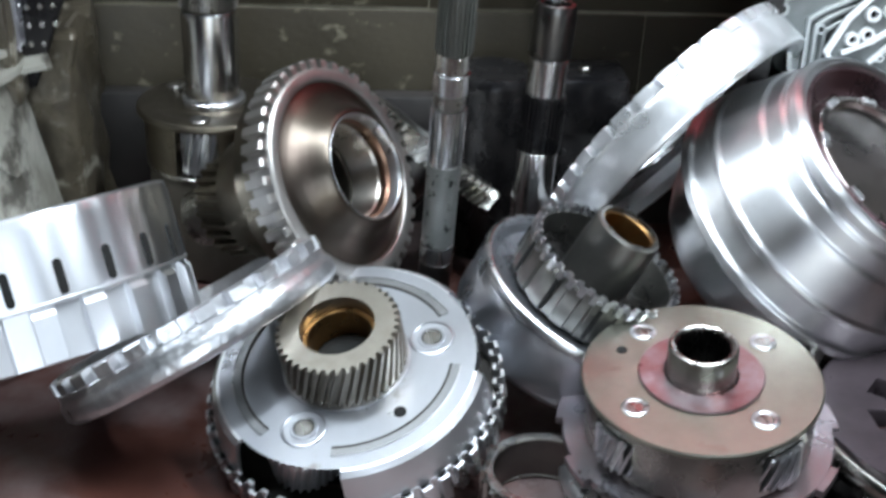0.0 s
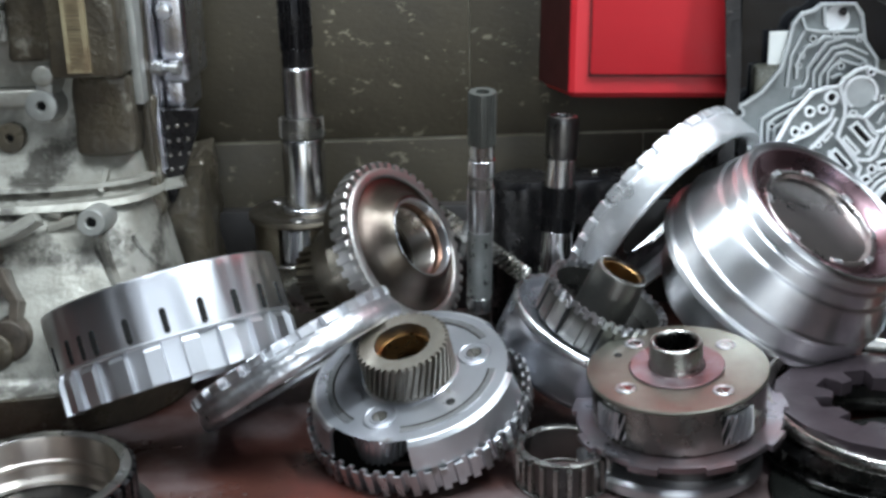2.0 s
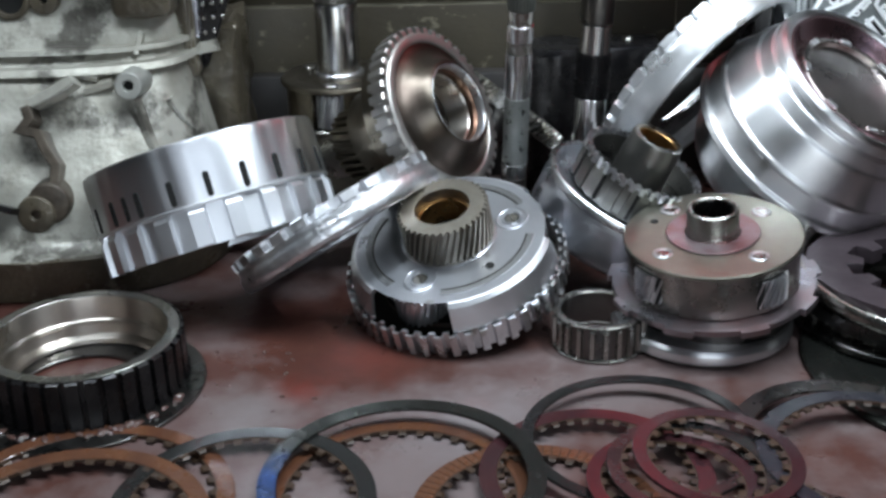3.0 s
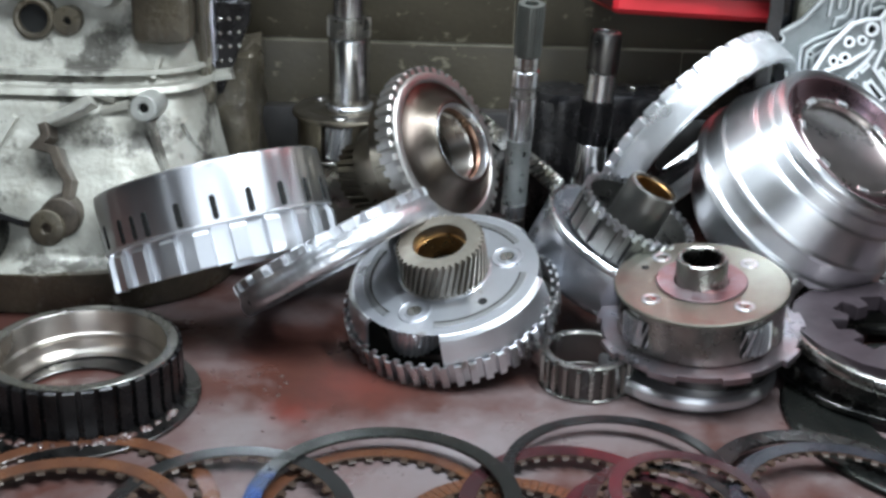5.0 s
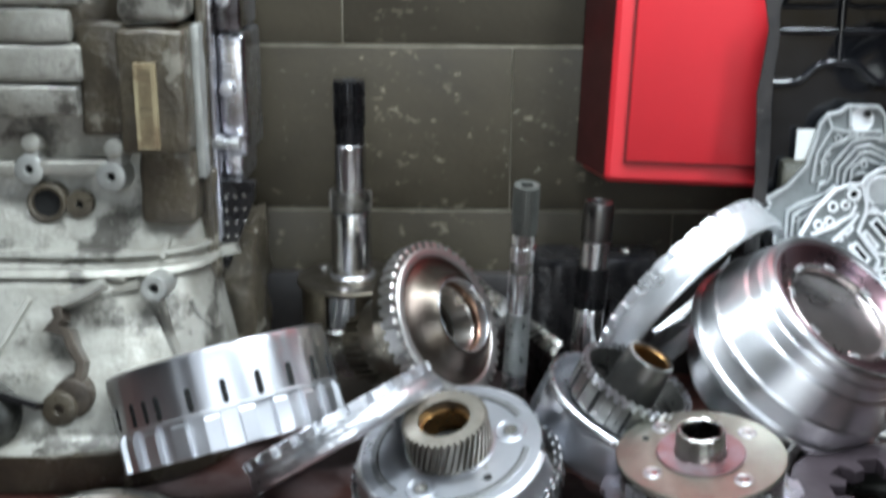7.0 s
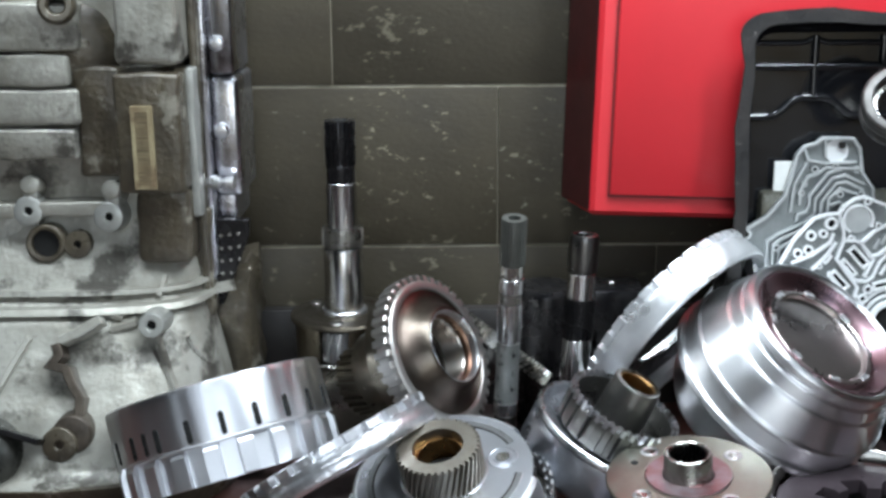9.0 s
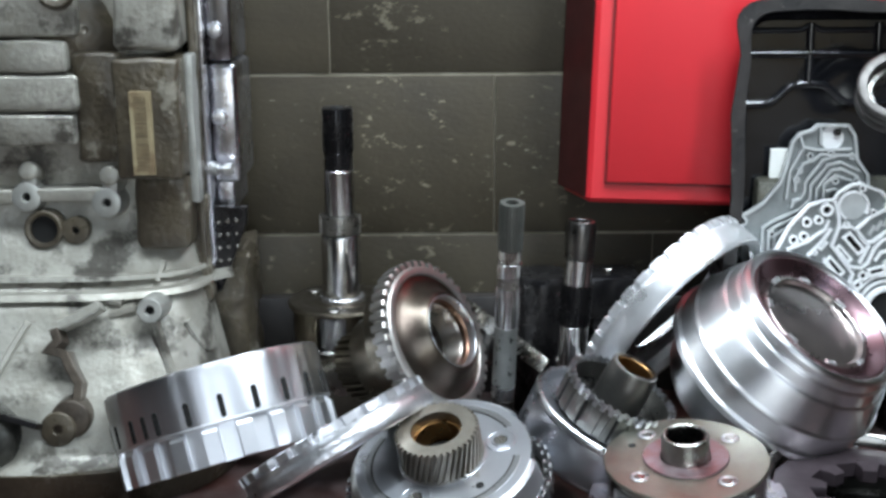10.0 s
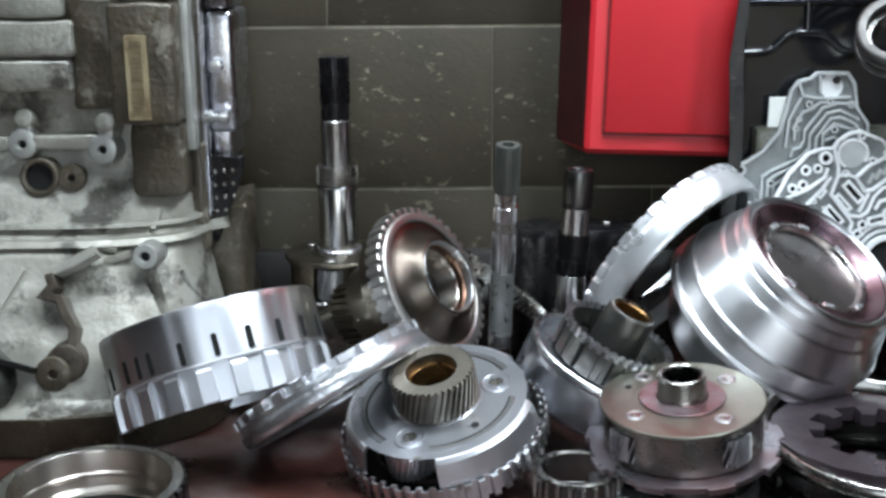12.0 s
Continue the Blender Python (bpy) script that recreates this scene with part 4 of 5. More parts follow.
def mid_shaft():
    a, b = Vector((0.105, 0.862, 0.0005)), Vector((0.1134, 0.815, 0.309))
    n = (b - a).normalized()
    t = thing("input_shaft", "thin grey steel shaft with polished bands standing on the bench", "shaft", axis(a + n * 0.002, n))
    part("foot", lathe([(0.0, 0.0), (0.0125, 0.0), (0.0125, 0.0880), (0.0, 0.0880)], 40), M_DARK, t)
    part("low_band", lathe([(0.0, 0.0880), (0.0128, 0.0880), (0.0128, 0.1035), (0.0, 0.1035)], 40), M_SHAFT, t, "polished band")
    part("pitted_length", lathe([(0.0, 0.1035), (0.0122, 0.1035), (0.0122, 0.1739), (0.0, 0.1739)], 40), M_PITTED, t, "dull pitted length")
    part("long_band", spline(20, 0.0128, 0.1739, 0.2184), M_SHAFT, t, "bright splined length")
    part("groove", lathe([(0.0, 0.2184), (0.0112, 0.2184), (0.0112, 0.2298), (0.0, 0.2298)], 40), M_OILY, t)
    part("top_band", lathe([(0.0, 0.2298), (0.0125, 0.2298), (0.0125, 0.2463), (0.0, 0.2463)], 40), M_SHAFT, t, "polished band")
    part("neck", lathe([(0.0, 0.2463), (0.0115, 0.2463), (0.0115, 0.2608), (0.0, 0.2608)], 40), M_OILY, t)
    part("splined_end", spline(24, 0.0130, 0.2608, 0.3105), M_GREYSPLINE, t, "dull grey splined end")


M_PITTED = mat("pitted_steel", (0.30, 0.31, 0.30), (0.24, 0.25, 0.24), rough=0.42, metal=0.8, scale=30, bump=0.1, third=(0.025, 0.025, 0.025), third_at=0.585, third_scale=150, blur=0.03)
M_GREYSPLINE = mat("dull_spline_steel", (0.20, 0.21, 0.19), (0.15, 0.155, 0.14), rough=0.4, metal=0.7, scale=30, bump=0.1)
mid_shaft()


def dark_shaft():
    a, b = Vector((0.187, 0.945, 0.0005)), Vector((0.2005, 0.952, 0.257))
    n = (b - a).normalized()
    t = thing("hollow_shaft", "thick dark hollow shaft with bright bands standing on the bench", "shaft", axis(a + n * 0.002, n))
    part("low_length", lathe([(0.0, 0.0), (0.0168, 0.0), (0.0168, 0.135), (0.0, 0.135)], 48), M_SHAFT, t, "bright lower length")
    part("black_length", spline(30, 0.0182, 0.135, 0.182), M_BLACKGEAR, t, "black splined length")
    part("bright_band", lathe([(0.0, 0.182), (0.0160, 0.182), (0.0160, 0.212), (0.0, 0.212)], 48), M_SHAFT, t, "bright turned band")
    part("top_length", lathe([(0.0112, 0.212), (0.0162, 0.212), (0.0168, 0.214), (0.0168, 0.250), (0.0150, 0.2555), (0.0118, 0.2555), (0.0112, 0.252)], 48), M_DARK, t, "dark hollow end")
    part("bore", disc(0.0112, 0.225, 0.230, 24), M_HOLE, t)


dark_shaft()


def dark_block():
    t = thing("pump_housing", "dark blue-black pump housing with a lug behind the shafts", "pump", pose(0, 0, 0))
    part("body", lathe([(0.0, 0.0005), (0.036, 0.0005), (0.038, 0.003), (0.038, 0.165), (0.034, 0.172), (0.0, 0.172)], 40), M_BLACKGEAR, t, "", pose(0.166, 1.043, 0))
    part("arm", box(0.205, 0.282, 1.018, 1.075, 0.120, 0.172, 0.004), M_BLACKGEAR, t, "flat dark lug")
    part("bolt", disc(0.006, 0.172, 0.177, 6), M_OILY, t, "", pose(0.245, 1.04, 0))
    part("leg", box(0.225, 0.275, 1.022, 1.07, 0.0005, 0.122, 0.004), M_BLACKGEAR, t)


dark_block()


# ---- red box on the wall, black pan, hanging rings ----
def red_box():
    t = thing("red_tool_cabinet", "red enamelled steel cabinet hanging on the block wall", "cabinet", pose(0.214, 1.02, 0.262, 0, 1.5, -2))
    part("body", prism([(0.0, 0.004), (0.42, 0.004), (0.42, 0.080), (-0.026, 0.080)], 0.0, 0.60, 0.006), M_RED, t, "red sheet steel body")
    # Side panel carries its shade, along with grime, in the paint colour.
    part("side", prism([(-0.0018, 0.008), (-0.0004, 0.007), (-0.0262, 0.080), (-0.0278, 0.080)], 0.006, 0.594, 0), M_REDGRIME_SHADE, t, "side panel with grime and shade painted in")
    part("door", box(0.022, 0.40, -0.002, 0.004, 0.026, 0.58, 0.002), M_RED, t, "flat red door")
    part("seam", box(0.0195, 0.40, 0.001, 0.0045, 0.0235, 0.0265, 0), M_SEAM, t, "dark seam")
    part("seam", box(0.0198, 0.0225, 0.001, 0.0045, 0.0235, 0.58, 0), M_SEAM, t, "dark seam")


M_SEAM = mat("dark_red_seam", (0.22, 0.008, 0.01), (0.16, 0.007, 0.009), rough=0.5, bump=0)
red_box()


def oil_pan():
    t = thing("oil_pan", "black oily pressed steel oil pan leaning against the red cabinet", "oil pan", pose(0.3660, 0.952, 0.160, -2.5, 0, 0))
    w, h = 0.40, 0.34
    wob = [noise.noise((i * 0.35, 3.1, 0)) for i in range(200)]

    def outline(inset, k=0.0):
        pts = []
        rad = 0.03
        for cx, cz, a0 in ((w - rad, h - rad, 0), (rad, h - rad, 90), (rad, rad, 180), (w - rad, rad, 270)):
            for i in range(7):
                a = radians(a0 + 15 * i)
                pts.append((cx + (rad - inset * 0.3) * math.cos(a) - inset * 0.7 * (1 if cx > w / 2 else -1), cz + (rad - inset * 0.3) * math.sin(a) - inset * 0.7 * (1 if cz > h / 2 else -1)))
        out = []
        for i, p in enumerate(pts):
            q = pts[(i + 1) % len(pts)]
            d = math.hypot(q[0] - p[0], q[1] - p[1])
            s = max(1, int(d / 0.03))
            for j in range(s):
                x, z = p[0] + (q[0] - p[0]) * j / s, p[1] + (q[1] - p[1]) * j / s
                o = 0.010 * k * noise.noise((x * 14, z * 14, 1.7))
                out.append((x + o, z + o * 0.6))
        return out
    rings_ = [(outline(0, 1), 0.0), (outline(0, 1), -0.004), (outline(0.014, 0.6), -0.004), (outline(0.015, 0.6), -0.001), (outline(0.019, 0.2), 0.030), (outline(0.025, 0), 0.038)]
    bm = bmesh.new()
    vs = [[bm.verts.new((x, y, z)) for x, z in o] for o, y in rings_[:4]]
    k = min(len(v) for v in vs)
    for a, b in zip(vs, vs[1:]):
        for i in range(k):
            bm.faces.new((a[i], a[(i + 1) % k], b[(i + 1) % k], b[i]))
    part("flange", bm, M_GASKET, t, "gasket-stained pan flange")
    bm = bmesh.new()
    vs = [[bm.verts.new((x, y, z)) for x, z in o] for o, y in rings_[3:]]
    for a, b in zip(vs, vs[1:]):
        k = min(len(a), len(b))
        for i in range(k):
            bm.faces.new((a[i], a[(i + 1) % k], b[(i + 1) % k], b[i]))
    bm.faces.new(vs[-1])
    part("floor", bm, M_BLACK, t, "black pan floor")
    up = pose(0, 0.0375, 0, 90, 0, 0)
    for z, bow in ((h - 0.062, 0.0), (h - 0.118, 0.022)):
        path = [(0.020 + i * 0.006, z + bow * math.exp(-((i - 12) / 5.6) ** 4)) for i in range(62)]
        part("rib", bead(path, 0.005), M_BLACK, t, "pressed rib", up)
    for x in (0.092, 0.168, 0.25):
        part("rib", bead([(x, h - 0.028), (x, h - 0.060), (x, h - 0.097)], 0.005), M_BLACK, t, "pressed rib", up)
    part("rib", bead([(0.024 + 0.004 * i, h - 0.036 + 0.005 * math.exp(-((i - 17) / 2.0) ** 2)) for i in range(40)], 0.0035), M_BLACK, t, "pressed rib", up)
    part("step", box(0.035, w - 0.035, 0.020, 0.040, 0.09, h - 0.20, 0.006), M_PANSTEP, t, "raised grey step")


M_PANSTEP = mat("worn_pan_grey", (0.07, 0.07, 0.055), (0.10, 0.095, 0.075), rough=0.3, metal=0.3, scale=14, bump=0.1)
oil_pan()


def hanging_rings():
    t = thing("hanging_bearing_rings", "bright steel bearing rings hanging on a thin wire", "bearing", axis((0.522, 0.905, 0.403), (-0.25, -0.78, 0.58)))
    for i, (r, z) in enumerate(((0.041, 0.016), (0.0400, 0.003), (0.0415, -0.010))):
        part("ring", lathe([(r - 0.011, z - 0.004), (r - 0.003, z - 0.0045), (r, z - 0.002), (r, z + 0.002), (r - 0.003, z + 0.0045), (r - 0.011, z + 0.004)], 64), M_RINGS, t, "bright rounded ring")
    part("core", ring(0.024, 0.0305, -0.016, 0.006), M_OILY, t)
    w = part("wire", ring(0.0, 0.0007, 0.0, 1.79, 8, 0), M_HOLE, t, "thin dark wire")
    w.matrix_basis = t.matrix_basis.inverted() @ pose(0.5225, 0.890, 0.418)


M_RINGS = mat("worn_bearing_steel", (0.12, 0.115, 0.11), (0.075, 0.07, 0.068), rough=0.48, metal=1, scale=40, bump=0.06)
hanging_rings()


# ---- transmission case ----
CASE = [(0.0, 0.245, 0.215), (0.045, 0.250, 0.225), (0.052, 0.232, 0.205), (0.10, 0.222, 0.175), (0.185, 0.205, 0.108), (0.20, 0.205, 0.088), (0.26, 0.198, 0.050), (0.30, 0.190, 0.040), (0.45, 0.190, 0.042), (0.75, 0.185, 0.044)]
CX, CY = -0.430, 0.985


def case_size(z):
    for (a, w0, d0), (b, w1, d1) in zip(CASE, CASE[1:]):
        if z <= b:
            k = (z - a) / (b - a)
            return w0 + (w1 - w0) * k, d0 + (d1 - d0) * k
    return CASE[-1][1:]


def case_row(z, grow=0.0, k=40):
    w, d = case_size(z)
    w, d = w + grow, d + grow
    row = []
    for i in range(k + 1):
        a = math.pi + math.pi * i / k
        c, s = math.cos(a), math.sin(a)
        e = 0.62
        row.append((CX + w * math.copysign(abs(c) ** e, c), CY - d * abs(s) ** e, z))
    return row


def case_band(z0, z1, grow, inner=-0.01):
    bm = bmesh.new()
    prof = [(z0, inner), (z0 + 0.001, grow), (z1 - 0.001, grow), (z1, inner)]
    rows = [[bm.verts.new(p) for p in case_row(z, g)] for z, g in prof]
    for a, b in zip(rows, rows[1:]):
        for i in range(len(a) - 1):
            bm.faces.new((a[i], a[i + 1], b[i + 1], b[i]))
    return bm


def front_y(x, z):
    w, d = case_size(z)
    c = min(0.999, abs((x - CX) / w)) ** (1 / 0.62)
    return CY - d * math.sqrt(1 - c * c) ** 0.62


def boss(t, name, x, y, z, r, hole, h=0.018, material=None, n=(0, -1, 0.12)):
    m = axis((x, y, z), n)
    b = part(name, lathe([(0.0, -0.04), (r * 1.15, -0.04), (r * 1.02, -h * 0.4), (r, 0.0), (r * 0.93, 0.0012), (hole * 1.2, 0.0012), (hole, 0.0), (hole, -0.006), (0.0, -0.006)], 40, 0.0004), material or M_MACHINED_DULL, t, "machined boss face", m)
    part("bolt_hole", disc(hole * 0.99, -0.0058, -0.0052, 24, 0.0001), M_HOLE, b)
    return b


M_WETCAST = mat("oil_wet_casting", (0.11, 0.11, 0.10), (0.05, 0.05, 0.045), rough=0.2, metal=0.5, scale=40, grain=170, bump=0.5)
M_MACHINED_DULL = mat("dull_machined_face", (0.42, 0.42, 0.39), (0.34, 0.34, 0.31), rough=0.42, metal=0.5, scale=40, bump=0.15)


def gearbox_case():
    t = thing("gearbox_case", "grimy cast aluminium gearbox case standing on its bell housing", "gearbox case", pose(0, 0, 0.0005))
    bm = bmesh.new()
    zs = [0.0, 0.02, 0.045, 0.052] + [0.052 + (0.2 - 0.052) * i / 28 for i in range(1, 29)] + [0.2 + 0.55 * i / 70 for i in range(1, 71)]
    rows = []
    for z in zs:
        row = []
        for x, y, zz in case_row(z, 0.0, 110):
            o = 0.0028 * noise.noise((x * 30, y * 30, zz * 30)) + 0.006 * noise.noise((x * 11, y * 11 + 4, zz * 11)) + 0.0012 * noise.noise((x * 75, y * 75, zz * 75))
            row.append(bm.verts.new((x, y - o, zz)))
        rows.append(row)
    for a, b in zip(rows, rows[1:]):
        for i in range(len(a) - 1):
            bm.faces.new((a[i], a[i + 1], b[i + 1], b[i]))
    bm.faces.new(rows[0])
    bm.faces.new(rows[-1])
    for a, b in zip(rows, rows[1:]):
        bm.faces.new((a[0], b[0], b[-1], a[-1]))
    part("casting", bm, M_CASE, t, "rough grey casting", None, 50)
    part("bell_flange", case_band(0.0, 0.046, 0.006), M_CASE_DARK, t, "oil-stained bell flange")
    part("rib", case_band(0.206, 0.2125, 0.009), M_CASE, t, "raised rib")
    part("rib", case_band(0.190, 0.1975, 0.012), M_CASE, t, "raised rib")
    boss(t, "boss", -0.406, 0.925, 0.294, 0.0160, 0.0045)
    boss(t, "boss", -0.317, 0.916, 0.289, 0.0160, 0.0045)
    boss(t, "boss", -0.266, 0.862, 0.184, 0.0135, 0.0050, material=M_MACHINED_DULL)
    boss(t, "boss", -0.350, 0.791, 0.080, 0.0180, 0.0045, material=M_CASE_DARK)
    boss(t, "port", -0.390, 0.923, 0.258, 0.0210, 0.0150, material=M_CASE_DARK)
    boss(t, "boss", -0.356, 0.926, 0.256, 0.0150, 0.0040, material=M_CASE_DARK)
    boss(t, "boss", -0.338, 0.796, 0.089, 0.0200, 0.003, material=M_RUST)
    for x, y, z in ((-0.403, 0.928, 0.322), (-0.313, 0.919, 0.318)):
        part("lug", lathe([(0.0, -0.04), (0.0125, -0.04), (0.0110, -0.004), (0.0102, 0.0), (0.0085, 0.0012), (0.0, 0.0014)], 32), M_CASE, t, "rounded cast ear above the boss", axis((x, y, z), (0, -1, 0.25)))
        part("neck", rough_box(x - 0.0075, x + 0.0075, y - 0.001, y + 0.05, z - 0.024, z + 0.002, 0.003, 0.002, 60), M_MACHINED_DULL, t)
    # Dark block added where the panel beside the label box lies in shade.
    part("recess", rough_box(-0.345, -0.292, 0.922, 0.99, 0.330, 0.450, 0.008, 0.004, 26), M_CASE_DARK, t, "dark block standing in for the shaded recess by the label box")
    part("ledge", rough_box(-0.395, -0.322, 0.924, 1.0, 0.288, 0.3035, 0.003, 0.002), M_CASE, t, "ledge between the bosses")
    part("ledge", rough_box(-0.62, -0.420, 0.924, 1.0, 0.286, 0.3015, 0.003, 0.002), M_CASE, t)
    k = pose(-0.351, 0.835, 0.158, 66, 0, 0)
    part("hook_bracket", ridge([(-0.008, 0.014), (-0.004, 0.002), (-0.012, -0.008), (0.004, -0.012), (0.010, -0.026), (0.020, -0.042), (0.019, -0.062)], 0.009, -0.02, 0.010), M_RUST, t, "rusty hooked bracket", k)
    part("bracket_tail", ridge([(-0.004, 0.018), (0.016, 0.027), (0.036, 0.040)], 0.010, -0.02, 0.006), M_CASE, t, "", k)
    part("swelling", lathe([(0.0, 0.030), (0.016, 0.027), (0.030, 0.016), (0.038, 0.0), (0.038, -0.03), (0.0, -0.03)], 40, 0.002), M_WETCAST, t, "rounded oil-wet casting swelling", axis((-0.425, 0.785, 0.075), (0.1, -0.9, 0.5)))
    part("pipe_edge", ridge([(-0.60, 0.0), (-0.44, 0.0), (-0.40, -0.004), (-0.365, -0.014)], 0.006, -0.03, 0.012), M_BLACKGEAR, t, "", pose(0, 0.788, 0.100, 66, 0, 0))
    for x0, z0, x1, z1, w in ((-0.266, 0.166, -0.246, 0.115, 0.008), (-0.300, 0.186, -0.346, 0.196, 0.007), (-0.236, 0.187, -0.196, 0.194, 0.008), (-0.266, 0.204, -0.262, 0.222, 0.008), (-0.236, 0.160, -0.216, 0.120, 0.006), (-0.395, 0.172, -0.430, 0.110, 0.007), (-0.286, 0.182, -0.312, 0.176, 0.009)):
        k = 8
        bm = bmesh.new()
        rows = []
        for i in range(k + 1):
            x, z = x0 + (x1 - x0) * i / k, z0 + (z1 - z0) * i / k
            y = front_y(x, z)
            d = Vector((x1 - x0, 0, z1 - z0)).normalized()
            s = Vector((d.z, 0, -d.x)) * w / 2
            p = Vector((x, y, z))
            h = 0.010 * (1 - 0.5 * i / k)
            rows.append([bm.verts.new(v) for v in (p + s * 1.6 + Vector((0, 0.01, 0)), p + s * 0.6 + Vector((0, -h, 0)), p - s * 0.6 + Vector((0, -h, 0)), p - s * 1.6 + Vector((0, 0.01, 0)))])
        for a, b in zip(rows, rows[1:]):
            for i in range(3):
                bm.faces.new((a[i], a[i + 1], b[i + 1], b[i]))
        bm.faces.new(rows[0])
        bm.faces.new(rows[-1][::-1])
        part("web", bm, M_CASE, t, "tapering casting web")
    # box that carries the label, with the pan rail beside it
    part("side_box", rough_box(-0.297, -0.228, 0.892, 1.09, 0.318, 0.445, 0.006, 0.0018, 40), M_CASE_DARK, t, "oil-stained cast box")
    part("upper_box", rough_box(-0.293, -0.228, 0.900, 1.09, 0.452, 0.75, 0.008, 0.0025, 36), M_CASE, t, "cast upper box")
    part("lower_box", rough_box(-0.288, -0.228, 0.915, 1.09, 0.235, 0.320, 0.010, 0.003, 34), M_CASE_DARK, t)
    part("pan_rail", rough_box(-0.229, -0.2195, 0.930, 1.09, 0.285, 0.446, 0.002, 0.0012, 60), M_MACHINED_DULL, t, "pale machined rail")
    part("rail_edge", box(-0.227, -0.2192, 0.95, 1.09, 0.195, 0.75, 0.002), M_CASE_DARK, t)
    # Dark colour here carries the shade between the box and side flange.
    part("side_web", rough_box(-0.240, -0.217, 0.955, 1.09, 0.165, 0.290, 0.005, 0.004), M_CASE_DARK, t)
    bm = rough_box(-0.235, -0.182, 0.990, 1.09, 0.0, 0.212, 0.004, 0.011, 42)
    part("side_flange", bm, M_CASE_DARK, t, "rough stained side flange")
    for z0, z1, dx in ((0.352, 0.3835, 0.012), (0.3865, 0.4265, 0.006), (0.4295, 0.4630, 0.016), (0.4660, 0.515, 0.004)):
        part("raised_panel", rough_box(-0.60, -0.332 - dx, 0.917, 0.99, z0, z1, 0.0050, 0.0042, 24), M_CASE, t, "raised casting panel")
    part("upper_tube", lathe([(0.0, 0.022), (0.020, 0.020), (0.040, 0.012), (0.053, -0.002), (0.060, -0.03), (0.060, -0.06), (0.0, -0.06)], 48, 0.004), M_CASE_DARK, t, "rounded oily swelling", axis((-0.335, 0.950, 0.470), (0.25, -0.95, 0.1)))
    part("pipe_stub", lathe([(0.008, -0.05), (0.019, -0.05), (0.019, 0.012), (0.016, 0.016), (0.010, 0.016), (0.008, 0.010)], 32), M_CASE_DARK, t, "dark pipe stub", axis((-0.352, 0.915, 0.512), (0.2, -0.95, 0.1)))
    lab = part("label", box(-0.278, -0.256, 0.8866, 0.8926, 0.325, 0.412, 0), M_LABEL, t, "yellowed paper label")
    z = 0.330
    rng = random.Random(5)
    while z < 0.406:
        h = rng.choice((0.0008, 0.0014, 0.0022))
        part("bar", box(-0.2735, -0.2605, 0.8860, 0.8870, z, z + h, 0), M_INK, lab)
        z += h + rng.choice((0.0009, 0.0015, 0.002))
    return t


gearbox_case()


def case_valve_body():
    t = thing("valve_body", "machined aluminium valve body bolted to the gearbox case", "valve body", pose(-0.0130, 0, 0))
    part("plate", box(-0.2058, -0.2005, 0.965, 1.085, 0.205, 0.75, 0.001), M_MACHINED, t, "thin separator plate")
    part("block", box(-0.2003, -0.1690, 0.985, 1.085, 0.296, 0.432, 0.007, 4), M_MACHINED, t, "machined block")
    part("block", box(-0.2003, -0.1725, 0.982, 1.085, 0.4335, 0.750, 0.005, 3), M_MACHINED, t, "machined block")
    part("block", box(-0.2003, -0.1780, 0.995, 1.085, 0.262, 0.302, 0.006, 3), M_MACHINED, t)
    for z, r in ((0.372, 0.009), (0.468, 0.009)):
        part("bore_plug", lathe([(0.0, -0.02), (r, -0.02), (r, 0.004), (r * 0.7, 0.0055), (0.0, 0.0055)], 32), M_STEEL, t, "round bore plug", axis((-0.190, 0.984, z), (0, -1, 0)))
    s = part("stud", lathe([(0.0, 0.0), (0.0085, 0.0), (0.0085, 0.014), (0.0042, 0.0145), (0.0042, 0.021), (0.0, 0.021)], 32, 0.0004), M_STEEL, t, "stepped stud", axis((-0.205, 0.972, 0.316), (1, -0.15, 0)))
    part("nut", toothed(6, 0.002, 0.0068, 0.0074, 0.021, 0.030, duty=0.9), M_TURNED, s, "bright nut")
    bm = prism([(0.0, 0.0), (0.0, 0.100), (0.040, 0.100), (0.038, 0.080), (0.006, 0.0)], 0, 0.012, 0.001)
    w = part("drilled_plate", bm, M_BLACKGEAR, t, "dark drilled plate", pose(-0.2035, 0.992, 0.170, 90, 0, 0))
    for j in range(3):
        for i in range(5 - j):
            part("hole", disc(0.0022, 0.0115, 0.0128, 12, 0.0002), M_OILY, w, "", pose(0.007 + 0.010 * j, 0.022 + 0.015 * i + 0.016 * j, 0))


case_valve_body()


# ---- loose valve bodies beside the polished drum ----
def plate_map(k, kz, x0, y0):
    return lambda p: ((p[0] - x0) / k, -(p[1] - y0) / kz)


def slab_with_rim(t, outline, material, depth=0.010, wall=0.0035, rise=0.006, base=None):
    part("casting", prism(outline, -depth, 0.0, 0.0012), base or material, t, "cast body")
    part("rim", ridge(outline, wall, -0.001, rise, True), material, t, "raised outer wall")


def hole_boss(t, p, r, material, rise=0.006):
    b = part("boss", lathe([(r, -0.001), (r * 1.9, -0.001), (r * 1.8, rise), (r, rise), (r * 0.98, rise - 0.003)], 20, 0), material, t, "", pose(*p, 0.0002))
    part("hole", disc(r, 0.0004, 0.001, 16, 0.0001), M_HOLE, b)


